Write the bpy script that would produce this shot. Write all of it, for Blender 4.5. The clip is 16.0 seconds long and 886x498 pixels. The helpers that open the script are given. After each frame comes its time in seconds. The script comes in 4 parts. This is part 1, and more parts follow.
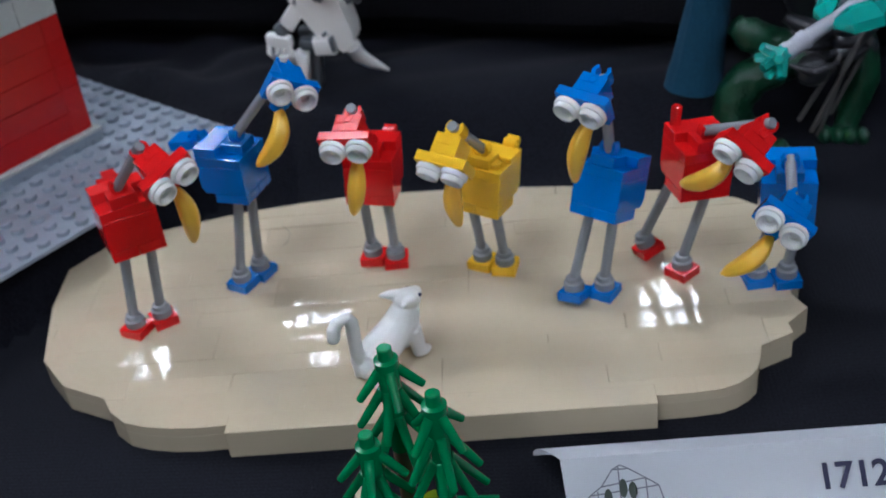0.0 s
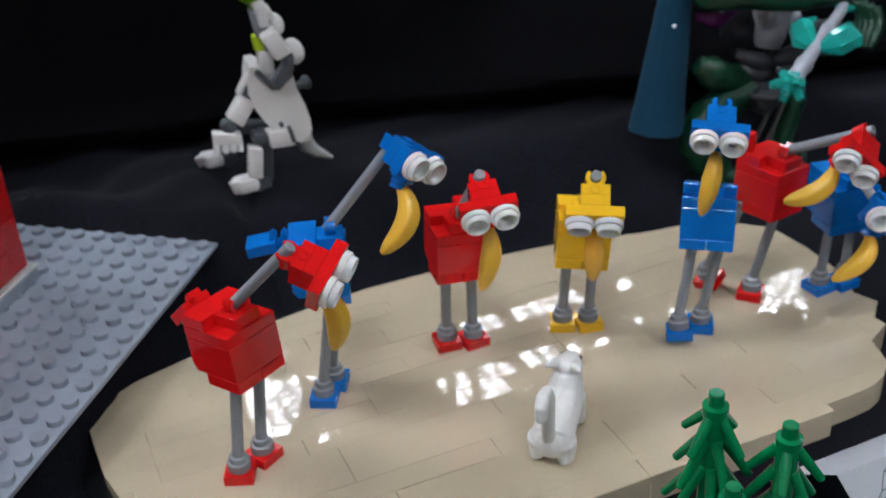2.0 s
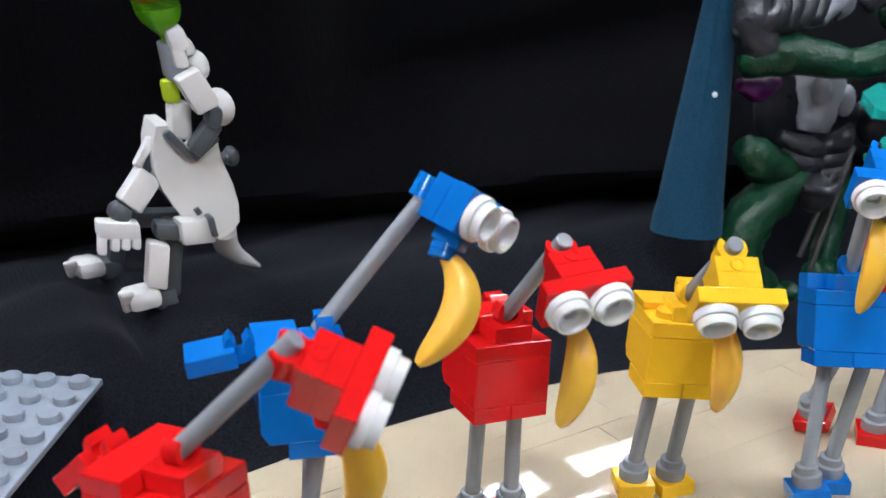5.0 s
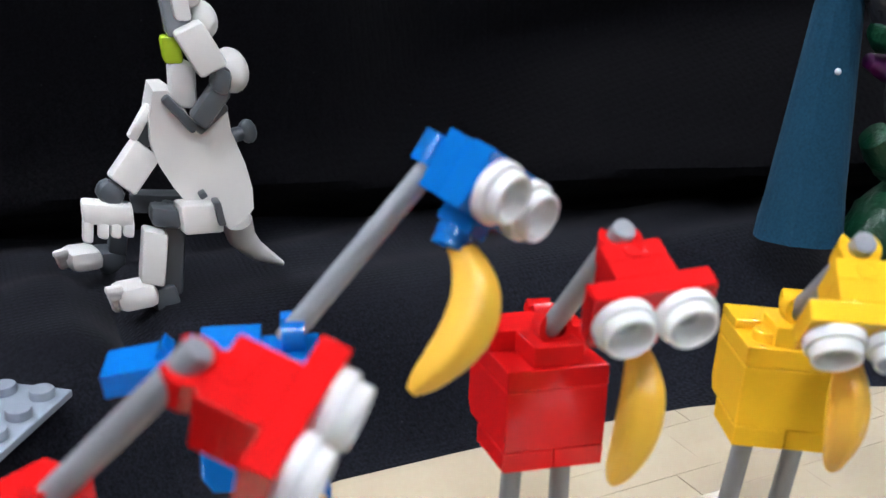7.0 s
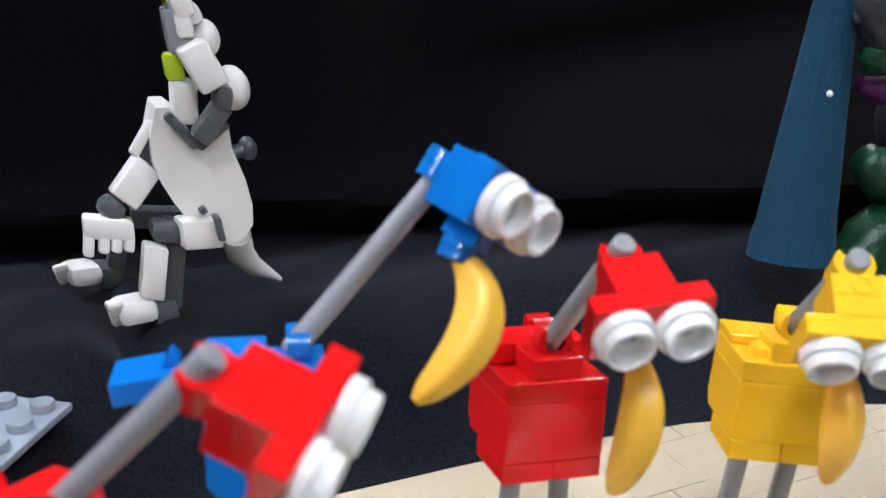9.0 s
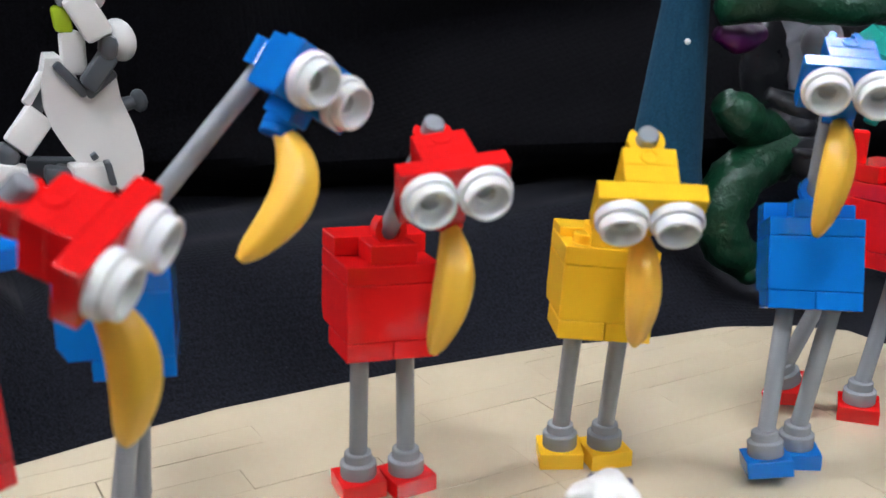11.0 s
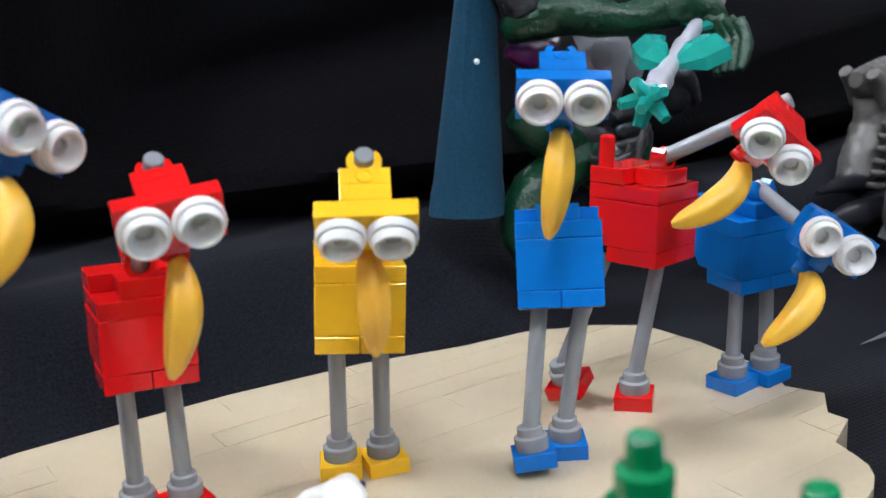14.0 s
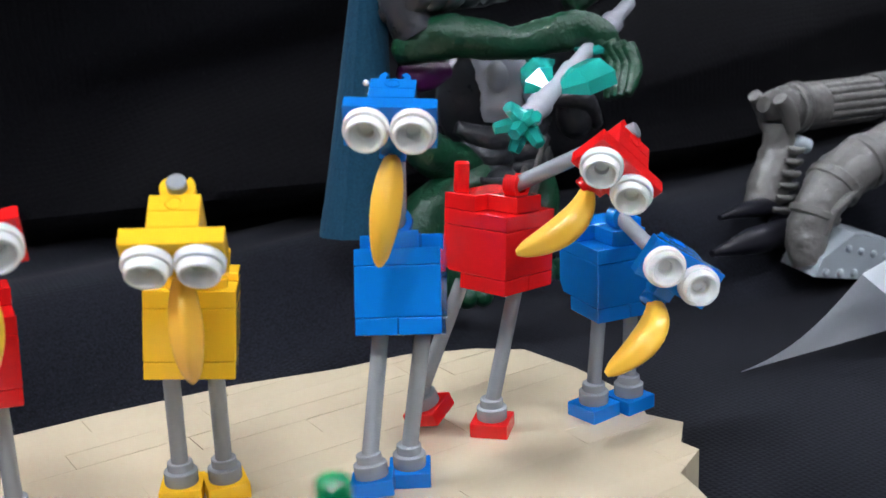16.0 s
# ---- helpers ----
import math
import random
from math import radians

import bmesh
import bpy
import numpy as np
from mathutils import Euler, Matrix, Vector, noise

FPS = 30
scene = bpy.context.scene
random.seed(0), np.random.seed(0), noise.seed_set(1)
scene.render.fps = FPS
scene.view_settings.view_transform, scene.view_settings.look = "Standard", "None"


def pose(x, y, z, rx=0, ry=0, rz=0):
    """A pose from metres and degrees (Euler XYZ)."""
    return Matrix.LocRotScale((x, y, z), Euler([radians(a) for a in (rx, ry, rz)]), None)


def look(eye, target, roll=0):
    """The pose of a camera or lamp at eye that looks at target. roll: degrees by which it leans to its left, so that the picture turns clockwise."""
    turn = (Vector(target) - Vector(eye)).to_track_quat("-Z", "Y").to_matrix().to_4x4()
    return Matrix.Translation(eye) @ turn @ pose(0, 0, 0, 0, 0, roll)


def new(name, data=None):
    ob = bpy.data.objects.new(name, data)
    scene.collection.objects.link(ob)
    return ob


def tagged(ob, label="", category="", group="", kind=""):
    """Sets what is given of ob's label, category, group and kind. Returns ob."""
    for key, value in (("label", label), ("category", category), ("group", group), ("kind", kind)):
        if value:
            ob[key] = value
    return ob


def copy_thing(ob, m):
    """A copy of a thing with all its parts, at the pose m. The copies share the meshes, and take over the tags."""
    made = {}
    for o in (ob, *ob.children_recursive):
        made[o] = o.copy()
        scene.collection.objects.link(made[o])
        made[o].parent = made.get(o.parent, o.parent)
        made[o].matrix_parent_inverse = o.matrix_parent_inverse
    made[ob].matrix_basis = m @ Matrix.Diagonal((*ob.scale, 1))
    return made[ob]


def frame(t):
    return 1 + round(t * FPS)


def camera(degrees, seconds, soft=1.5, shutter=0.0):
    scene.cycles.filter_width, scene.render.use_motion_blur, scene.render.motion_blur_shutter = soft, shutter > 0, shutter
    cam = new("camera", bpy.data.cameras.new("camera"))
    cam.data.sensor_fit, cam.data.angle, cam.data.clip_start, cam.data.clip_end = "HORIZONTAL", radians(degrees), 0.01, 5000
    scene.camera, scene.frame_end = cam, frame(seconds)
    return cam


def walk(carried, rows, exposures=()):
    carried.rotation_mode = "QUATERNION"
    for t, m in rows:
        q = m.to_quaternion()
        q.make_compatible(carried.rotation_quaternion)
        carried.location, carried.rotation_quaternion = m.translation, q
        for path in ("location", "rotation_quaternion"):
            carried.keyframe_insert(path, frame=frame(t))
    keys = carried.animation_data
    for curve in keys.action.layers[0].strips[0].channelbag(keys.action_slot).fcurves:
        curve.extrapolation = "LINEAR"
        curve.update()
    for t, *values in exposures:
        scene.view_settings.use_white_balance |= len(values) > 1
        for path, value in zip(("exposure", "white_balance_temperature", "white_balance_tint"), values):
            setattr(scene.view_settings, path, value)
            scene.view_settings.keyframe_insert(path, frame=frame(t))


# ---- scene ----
cam = camera(43.0, 16.0)
cam.data.dof.use_dof = True
cam.data.dof.focus_distance = 0.238
cam.data.dof.aperture_fstop = 29.0
PATH = [
    (0, (0.04269, -0.29003, 0.22571), (0.01946, -0.12601, 0.11366), -7.40),
    (0.5, (0.02758, -0.29394, 0.23221), (0.00908, -0.12944, 0.11998), -7.07),
    (1, (-0.00336, -0.32052, 0.24188), (-0.01004, -0.15306, 0.13274), -5.81),
    (1.5, (-0.07363, -0.28145, 0.24510), (-0.05303, -0.11575, 0.13501), -3.91),
    (2, (-0.12174, -0.25436, 0.21709), (-0.06471, -0.09175, 0.11557), -3.11),
    (2.5, (-0.14458, -0.22341, 0.19800), (-0.06631, -0.06364, 0.10663), -1.60),
    (3, (-0.15158, -0.20619, 0.18041), (-0.06291, -0.04825, 0.09561), -0.10),
    (3.5, (-0.14889, -0.19126, 0.17362), (-0.05498, -0.03482, 0.09173), -0.01),
    (4, (-0.14289, -0.17030, 0.16054), (-0.04547, -0.01259, 0.08547), -0.05),
    (4.2, (-0.14019, -0.16247, 0.15750), (-0.04321, -0.00395, 0.08357), 0.39),
    (6.3, (-0.10237, -0.13199, 0.13243), (-0.02693, 0.03867, 0.06045), -0.11),
    (6.5, (-0.09771, -0.12520, 0.13103), (-0.02535, 0.04671, 0.05883), -0.10),
    (7, (-0.09567, -0.11299, 0.12491), (-0.02009, 0.05878, 0.05577), 0.62),
    (7.5, (-0.09447, -0.10770, 0.12472), (-0.01857, 0.06426, 0.05639), 0.79),
    (8, (-0.09850, -0.10922, 0.12551), (-0.02074, 0.06210, 0.05768), 0.88),
    (8.5, (-0.09831, -0.11175, 0.12533), (-0.02036, 0.06004, 0.05888), 1.15),
    (9, (-0.09853, -0.11481, 0.12469), (-0.02068, 0.05741, 0.05926), 1.14),
    (9.5, (-0.09566, -0.12158, 0.11878), (-0.01676, 0.05133, 0.05650), 0.65),
    (9.7, (-0.09299, -0.12511, 0.11223), (-0.01380, 0.04847, 0.05224), 0.95),
    (11.8, (-0.08934, -0.15161, 0.10704), (-0.00058, 0.01717, 0.04675), -0.76),
    (12, (-0.08987, -0.15382, 0.10521), (0.00083, 0.01450, 0.04655), -0.83),
    (12.5, (-0.08625, -0.15828, 0.10407), (0.00563, 0.00976, 0.04646), -1.48),
    (13, (-0.08224, -0.15972, 0.10342), (0.01230, 0.00727, 0.04705), -2.02),
    (13.5, (-0.07484, -0.16151, 0.10721), (0.01953, 0.00547, 0.05053), -2.71),
    (14, (-0.06666, -0.16543, 0.11024), (0.02909, 0.00101, 0.05431), -3.30),
    (14.5, (-0.06184, -0.17110, 0.10861), (0.03407, -0.00437, 0.05381), -3.38),
    (15, (-0.05441, -0.17461, 0.11114), (0.04231, -0.00834, 0.05634), -2.77),
    (15.5, (-0.04389, -0.17799, 0.11134), (0.05142, -0.01078, 0.05698), -3.28),
    (16, (-0.04097, -0.17904, 0.11144), (0.05568, -0.01252, 0.05730), -2.50),
]
EXPOSURES = [(0.0, -0.36, 6050, 10), (1.0, -0.39, 6300, 10), (1.8, -0.39, 6500, 10), (3.0, 0.24, 6500, 10), (6.5, 0.45, 6500, 10), (9.5, 0.55, 6500, 10), (12.0, 0.28, 6600, 10), (14.0, 0.44, 6550, 10), (16.0, 0.56, 6500, 10)]
walk(cam, [(t, look(eye, target, roll)) for t, eye, target, roll in PATH], EXPOSURES)

# ---- light: an exhibition hall under rows of square ceiling panels ----
world = bpy.data.worlds.new("hall_air")
scene.world = world
world.use_nodes = True
world.node_tree.nodes["Background"].inputs[0].default_value = (0.75, 0.85, 1.0, 1)
world.node_tree.nodes["Background"].inputs[1].default_value = 0.05
PANEL_GLOW = 62.5

# ---- materials ----


def node_material(name):
    m = bpy.data.materials.new(name)
    m.use_nodes = True
    nt = m.node_tree
    return m, nt, nt.nodes["Principled BSDF"]


def plastic(name, color, rough=0.22, vary=0.05, bump=0.006, grain=700.0, trans=0.0, sss=0.0, depth=0.0002):
    """Moulded plastic: faint mottling, fine scratches, small differences from piece to piece."""
    m, nt, b = node_material(name)
    N, L = nt.nodes, nt.links
    tex = N.new("ShaderNodeTexCoord")
    cloud = N.new("ShaderNodeTexNoise")
    cloud.inputs["Scale"].default_value = 120.0
    cloud.inputs["Detail"].default_value = 3.0
    L.new(tex.outputs["Object"], cloud.inputs["Vector"])
    info = N.new("ShaderNodeObjectInfo")
    add = N.new("ShaderNodeMath")
    add.operation = "ADD"
    L.new(cloud.outputs["Fac"], add.inputs[0])
    L.new(info.outputs["Random"], add.inputs[1])
    ramp = N.new("ShaderNodeMapRange")
    ramp.inputs["From Min"].default_value = 0.3
    ramp.inputs["From Max"].default_value = 1.7
    ramp.inputs["To Min"].default_value = 1.0 - vary
    ramp.inputs["To Max"].default_value = 1.0 + vary
    L.new(add.outputs[0], ramp.inputs["Value"])
    mul = N.new("ShaderNodeVectorMath")
    mul.operation = "SCALE"
    mul.inputs[0].default_value = color
    L.new(ramp.outputs[0], mul.inputs["Scale"])
    L.new(mul.outputs[0], b.inputs["Base Color"])
    wear = N.new("ShaderNodeTexNoise")
    wear.inputs["Scale"].default_value = 400.0
    wear.inputs["Detail"].default_value = 5.0
    L.new(tex.outputs["Object"], wear.inputs["Vector"])
    rr = N.new("ShaderNodeMapRange")
    rr.inputs["To Min"].default_value = rough * 0.85
    rr.inputs["To Max"].default_value = rough * 1.25
    L.new(wear.outputs["Fac"], rr.inputs["Value"])
    L.new(rr.outputs[0], b.inputs["Roughness"])
    fine = N.new("ShaderNodeTexNoise")
    fine.inputs["Scale"].default_value = grain
    fine.inputs["Detail"].default_value = 2.0
    L.new(tex.outputs["Object"], fine.inputs["Vector"])
    bp = N.new("ShaderNodeBump")
    bp.inputs["Strength"].default_value = bump
    bp.inputs["Distance"].default_value = depth
    L.new(fine.outputs["Fac"], bp.inputs["Height"])
    L.new(bp.outputs[0], b.inputs["Normal"])
    b.inputs["IOR"].default_value = 1.5
    b.inputs["Transmission Weight"].default_value = trans
    if sss:
        b.inputs["Subsurface Weight"].default_value = sss
        b.inputs["Subsurface Radius"].default_value = (0.003, 0.002, 0.001)
    return m


def cloth(name, color, weave=1400.0, fleck=0.55):
    m, nt, b = node_material(name)
    N, L = nt.nodes, nt.links
    tex = N.new("ShaderNodeTexCoord")
    big = N.new("ShaderNodeTexNoise")
    big.inputs["Scale"].default_value = 18.0
    big.inputs["Detail"].default_value = 5.0
    L.new(tex.outputs["Object"], big.inputs["Vector"])
    mr = N.new("ShaderNodeMapRange")
    mr.inputs["To Min"].default_value = 0.6
    mr.inputs["To Max"].default_value = 1.5
    L.new(big.outputs["Fac"], mr.inputs["Value"])
    mul = N.new("ShaderNodeVectorMath")
    mul.operation = "SCALE"
    mul.inputs[0].default_value = color
    thread = N.new("ShaderNodeTexNoise")
    thread.inputs["Scale"].default_value = 1500.0
    thread.inputs["Detail"].default_value = 2.0
    L.new(tex.outputs["Object"], thread.inputs["Vector"])
    tr = N.new("ShaderNodeMapRange")
    tr.inputs["From Min"].default_value = 0.3
    tr.inputs["From Max"].default_value = 0.7
    tr.inputs["To Min"].default_value = 1.0 - fleck
    tr.inputs["To Max"].default_value = 1.0 + fleck
    L.new(thread.outputs["Fac"], tr.inputs["Value"])
    both = N.new("ShaderNodeMath")
    both.operation = "MULTIPLY"
    L.new(mr.outputs[0], both.inputs[0])
    L.new(tr.outputs[0], both.inputs[1])
    L.new(both.outputs[0], mul.inputs["Scale"])
    lint = N.new("ShaderNodeTexVoronoi")
    lint.inputs["Scale"].default_value = 160.0
    L.new(tex.outputs["Object"], lint.inputs["Vector"])
    spot = N.new("ShaderNodeMapRange")
    spot.inputs["From Min"].default_value = 0.05
    spot.inputs["From Max"].default_value = 0.02
    L.new(lint.outputs["Distance"], spot.inputs["Value"])
    mix = N.new("ShaderNodeMix")
    mix.data_type = "RGBA"
    mix.inputs[7].default_value = (0.03, 0.03, 0.034, 1)
    L.new(spot.outputs[0], mix.inputs[0])
    L.new(mul.outputs[0], mix.inputs[6])
    L.new(mix.outputs[2], b.inputs["Base Color"])
    b.inputs["Roughness"].default_value = 0.9
    b.inputs["Specular IOR Level"].default_value = 0.08
    b.inputs["Sheen Weight"].default_value = 0.03
    b.inputs["Sheen Roughness"].default_value = 0.5
    waves = []
    for axis in ("X", "Y"):
        w = N.new("ShaderNodeTexWave")
        w.bands_direction = axis
        w.inputs["Scale"].default_value = weave / 6.3
        w.inputs["Distortion"].default_value = 1.0
        L.new(tex.outputs["Object"], w.inputs["Vector"])
        waves.append(w)
    mx = N.new("ShaderNodeMath")
    mx.operation = "MAXIMUM"
    L.new(waves[0].outputs["Fac"], mx.inputs[0])
    L.new(waves[1].outputs["Fac"], mx.inputs[1])
    bp = N.new("ShaderNodeBump")
    bp.inputs["Strength"].default_value = 0.28
    bp.inputs["Distance"].default_value = 0.0004
    L.new(mx.outputs[0], bp.inputs["Height"])
    L.new(bp.outputs[0], b.inputs["Normal"])
    return m


def plain(name, color, rough=0.6):
    m, nt, b = node_material(name)
    N, L = nt.nodes, nt.links
    tex = N.new("ShaderNodeTexCoord")
    n = N.new("ShaderNodeTexNoise")
    n.inputs["Scale"].default_value = 6.0
    n.inputs["Detail"].default_value = 6.0
    L.new(tex.outputs["Object"], n.inputs["Vector"])
    mr = N.new("ShaderNodeMapRange")
    mr.inputs["To Min"].default_value = 0.88
    mr.inputs["To Max"].default_value = 1.1
    L.new(n.outputs["Fac"], mr.inputs["Value"])
    mul = N.new("ShaderNodeVectorMath")
    mul.operation = "SCALE"
    mul.inputs[0].default_value = color
    L.new(mr.outputs[0], mul.inputs["Scale"])
    L.new(mul.outputs[0], b.inputs["Base Color"])
    b.inputs["Roughness"].default_value = rough
    return m


def glow(name, color, strength):
    m, nt, b = node_material(name)
    b.inputs["Base Color"].default_value = (0.8, 0.8, 0.8, 1)
    b.inputs["Emission Color"].default_value = (*color, 1)
    b.inputs["Emission Strength"].default_value = strength
    return m


RED = plastic("red_plastic", (0.68, 0.010, 0.011), rough=0.11)
BLUE = plastic("blue_plastic", (0.003, 0.15, 0.52), rough=0.11)
YELLOW = plastic("yellow_plastic", (0.90, 0.52, 0.025), rough=0.09)
TAN = plastic("tan_plastic", (0.52, 0.44, 0.31), rough=0.022, vary=0.03, bump=0.10, grain=85.0)
GREY = plastic("light_grey_plastic", (0.25, 0.265, 0.285), rough=0.22)
DARK_GREY = plastic("dark_grey_plastic", (0.08, 0.09, 0.10), rough=0.3)
PLATE_GREY = plastic("baseplate_grey_plastic", (0.27, 0.31, 0.36), rough=0.3)
WHITE = plastic("white_plastic", (0.80, 0.80, 0.78), rough=0.18, sss=0.1)
BANANA = plastic("banana_plastic", (0.83, 0.475, 0.05), rough=0.3, vary=0.1, sss=0.15)
PEACH = plastic("clear_peach_plastic", (0.92, 0.50, 0.06), rough=0.22, vary=0.1, trans=0.0, sss=0.15)
GREEN = plastic("green_plastic", (0.0, 0.20, 0.065), rough=0.2)
LIME = plastic("lime_plastic", (0.45, 0.62, 0.03), rough=0.2)
BROWN = plastic("brown_plastic", (0.07, 0.025, 0.012), rough=0.3)
RUBBER_WHITE = plastic("cat_plastic", (0.74, 0.73, 0.70), rough=0.45, vary=0.08, bump=0.3, grain=500.0)
BLACK = plain("black_paint", (0.01, 0.01, 0.015), 0.3)
TABLECLOTH = cloth("black_tablecloth", (0.0072, 0.0079, 0.0116))
CURTAIN = cloth("black_curtain", (0.0048, 0.0048, 0.0063), 900.0)
PAPER = plain("white_card", (0.75, 0.77, 0.80), 0.7)
INK = plain("dark_blue_ink", (0.012, 0.012, 0.05), 0.6)
INK_GREY = plain("grey_ink", (0.25, 0.25, 0.30), 0.6)
INK_GREEN = plain("green_ink", (0.08, 0.10, 0.08), 0.6)
HALL_WALL = plain("hall_wall_paint", (0.22, 0.22, 0.23), 0.8)
HALL_FLOOR = plain("hall_carpet", (0.18, 0.17, 0.17), 0.9)
CEILING = plain("ceiling_paint", (0.16, 0.16, 0.17), 0.9)
PANEL = glow("panel_diffuser", (0.93, 0.98, 1.08), PANEL_GLOW)
FRAME = plain("panel_frame_metal", (0.7, 0.7, 0.7), 0.4)

# ---- building helpers; pieces are drawn in millimetres ----
MM = Matrix.Scale(0.001, 4)


def thing(name, at, label, category, group="", kind=""):
    ob = new(name)
    ob.empty_display_size = 0.01
    ob.location = at
    return tagged(ob, label, category, group, kind)


def smooth(bm, on=True):
    for f in bm.faces:
        f.smooth = on


def part(name, bm, material, parent=None, label="", m=None, flat=False, soft=False):
    """Links a bmesh (in mm, placed by the world pose m) as one mesh under parent."""
    at = Vector((0, 0, 0))
    p = parent
    while p is not None:
        at += p.location
        p = p.parent
    bm.transform(Matrix.Translation(-at) @ (m if m is not None else Matrix()) @ MM)
    bmesh.ops.recalc_face_normals(bm, faces=bm.faces)
    me = bpy.data.meshes.new(name)
    bm.to_mesh(me)
    bm.free()
    for mat in material if isinstance(material, (list, tuple)) else (material,):
        me.materials.append(mat)
    ob = new(name, me)
    if parent is not None:
        ob.parent = parent
    if label:
        ob["label"] = label
    if not flat:
        for poly in me.polygons:
            poly.use_smooth = True
        areas = [1.0] if soft else [q.area for q in me.polygons]
        if not soft:
            me.set_sharp_from_angle(angle=radians(18 if max(areas) > 0.08 * sum(areas) else 40))
    return ob


def box(x0, x1, y0, y1, z0, z1, bevel=0.25, bm=None, seg=2):
    bm = bm or bmesh.new()
    made = bmesh.ops.create_cube(bm, size=1.0)["verts"]
    c = Vector(((x0 + x1) / 2, (y0 + y1) / 2, (z0 + z1) / 2))
    for v in made:
        v.co = Vector((v.co.x * (x1 - x0), v.co.y * (y1 - y0), v.co.z * (z1 - z0))) + c
    if bevel:
        edges = list({e for v in made for e in v.link_edges})
        bmesh.ops.bevel(bm, geom=edges, offset=bevel, segments=seg, profile=0.5, affect="EDGES")
    return bm


def lathe(profile, n=24, bm=None, m=None):
    """Turns a profile of (radius, height) about z; closed where the radius is 0."""
    bm = bm or bmesh.new()
    rings = []
    for r, z in profile:
        if r < 1e-6:
            rings.append([bm.verts.new((0, 0, z))])
        else:
            rings.append([bm.verts.new((r * math.cos(2 * math.pi * k / n), r * math.sin(2 * math.pi * k / n), z)) for k in range(n)])
    for a, b in zip(rings, rings[1:]):
        for k in range(n):
            q = (k + 1) % n
            quad = [a[k % len(a)], a[q % len(a)], b[q % len(b)], b[k % len(b)]]
            quad = list(dict.fromkeys(quad))
            if len(quad) > 2:
                bm.faces.new(quad)
    if m is not None:
        bmesh.ops.transform(bm, matrix=m, verts=[v for ring in rings for v in ring])
    return bm


def rod(a, b, r, n=16, bevel=0.25, bm=None, r2=None):
    """A round bar from a to b, with softly rounded rims."""
    a, b = Vector(a), Vector(b)
    r2 = r if r2 is None else r2
    h = (b - a).length
    turn = (b - a).to_track_quat("Z", "Y").to_matrix().to_4x4()
    return lathe([(0, 0), (r - bevel, 0), (r, bevel), (r2, h - bevel), (r2 - bevel, h), (0, h)], n, bm, Matrix.Translation(a) @ turn)


def tube(points, radii, n=18, bm=None, squash=1.0, side=None, ridge=0.0):
    """A tapering, closed tube through the points."""
    bm = bm or bmesh.new()
    pts = [Vector(p) for p in points]
    rings = []
    side = None if side is None else Vector(side)
    for i, p in enumerate(pts):
        d = (pts[min(i + 1, len(pts) - 1)] - pts[max(i - 1, 0)]).normalized()
        if side is None:
            side = d.orthogonal().normalized()
        side = (side - d * side.dot(d)).normalized()
        up = d.cross(side)
        rings.append([bm.verts.new(p + radii[i] * (1 + ridge * math.cos(10 * math.pi * k / n)) * (math.cos(2 * math.pi * k / n) * side + squash * math.sin(2 * math.pi * k / n) * up)) for k in range(n)])
    for a, b in zip(rings, rings[1:]):
        for k in range(n):
            bm.faces.new((a[k], a[(k + 1) % n], b[(k + 1) % n], b[k]))
    bm.faces.new(rings[0][::-1])
    bm.faces.new(rings[-1])
    return bm


def prism(outline, z0, z1, bevel=0.0, bm=None):
    """An upright prism over a plan outline."""
    bm = bm or bmesh.new()
    low = [bm.verts.new((x, y, z0)) for x, y in outline]
    top = [bm.verts.new((x, y, z1)) for x, y in outline]
    n = len(outline)
    bm.faces.new(low[::-1])
    roof = bm.faces.new(top)
    for k in range(n):
        bm.faces.new((low[k], low[(k + 1) % n], top[(k + 1) % n], top[k]))
    if bevel:
        bmesh.ops.bevel(bm, geom=list(roof.edges), offset=bevel, segments=2, profile=0.5, affect="EDGES")
    return bm


def c_clip(r_in=1.6, r_out=2.7, length=3.2, gap=80.0, n=14, bm=None):
    """An open clip: a C-shaped ring about z, its mouth towards +y."""
    bm = bm or bmesh.new()
    rows = []
    for k in range(n + 1):
        a = radians(90 + gap / 2 + (360 - gap) * k / n)
        c, s = math.cos(a), math.sin(a)
        rows.append([bm.verts.new((r * c, r * s, z)) for r, z in ((r_in, 0), (r_out, 0), (r_out, length), (r_in, length))])
    for a, b in zip(rows, rows[1:]):
        for k in range(4):
            bm.faces.new((a[k], a[(k + 1) % 4], b[(k + 1) % 4], b[k]))
    bm.faces.new(rows[0])
    bm.faces.new(rows[-1][::-1])
    return bm


def axes_pose(origin, z_axis, y_hint):
    """World pose with its z along z_axis and its y as near y_hint as can be; origin in metres."""
    z = Vector(z_axis).normalized()
    x = Vector(y_hint).cross(z).normalized()
    y = z.cross(x)
    m = Matrix((x, y, z)).transposed().to_4x4()
    return Matrix.Translation(origin) @ m


# ---- the hall ----
CEIL_Z = 2.70
part("floor", box(-7000, 7000, -6000, 9000, -770, -750, 0), HALL_FLOOR, label="")
tagged(bpy.data.objects["floor"], "dark grey carpeted exhibition hall floor", "floor", kind="structure")
for nm, b in (("wall_north", (-7000, 7000, 9000, 9100)), ("wall_south", (-7000, 7000, -6100, -6000)), ("wall_east", (7000, 7100, -6000, 9000)), ("wall_west", (-7100, -7000, -6000, 9000))):
    tagged(part(nm, box(*b, -750, 2700, 0), HALL_WALL), "plain grey painted hall wall", "wall", kind="structure")
tagged(part("ceiling", box(-7000, 7000, -6000, 9000, 2700, 2800, 0), CEILING), "plain dark hall ceiling", "ceiling", kind="structure")


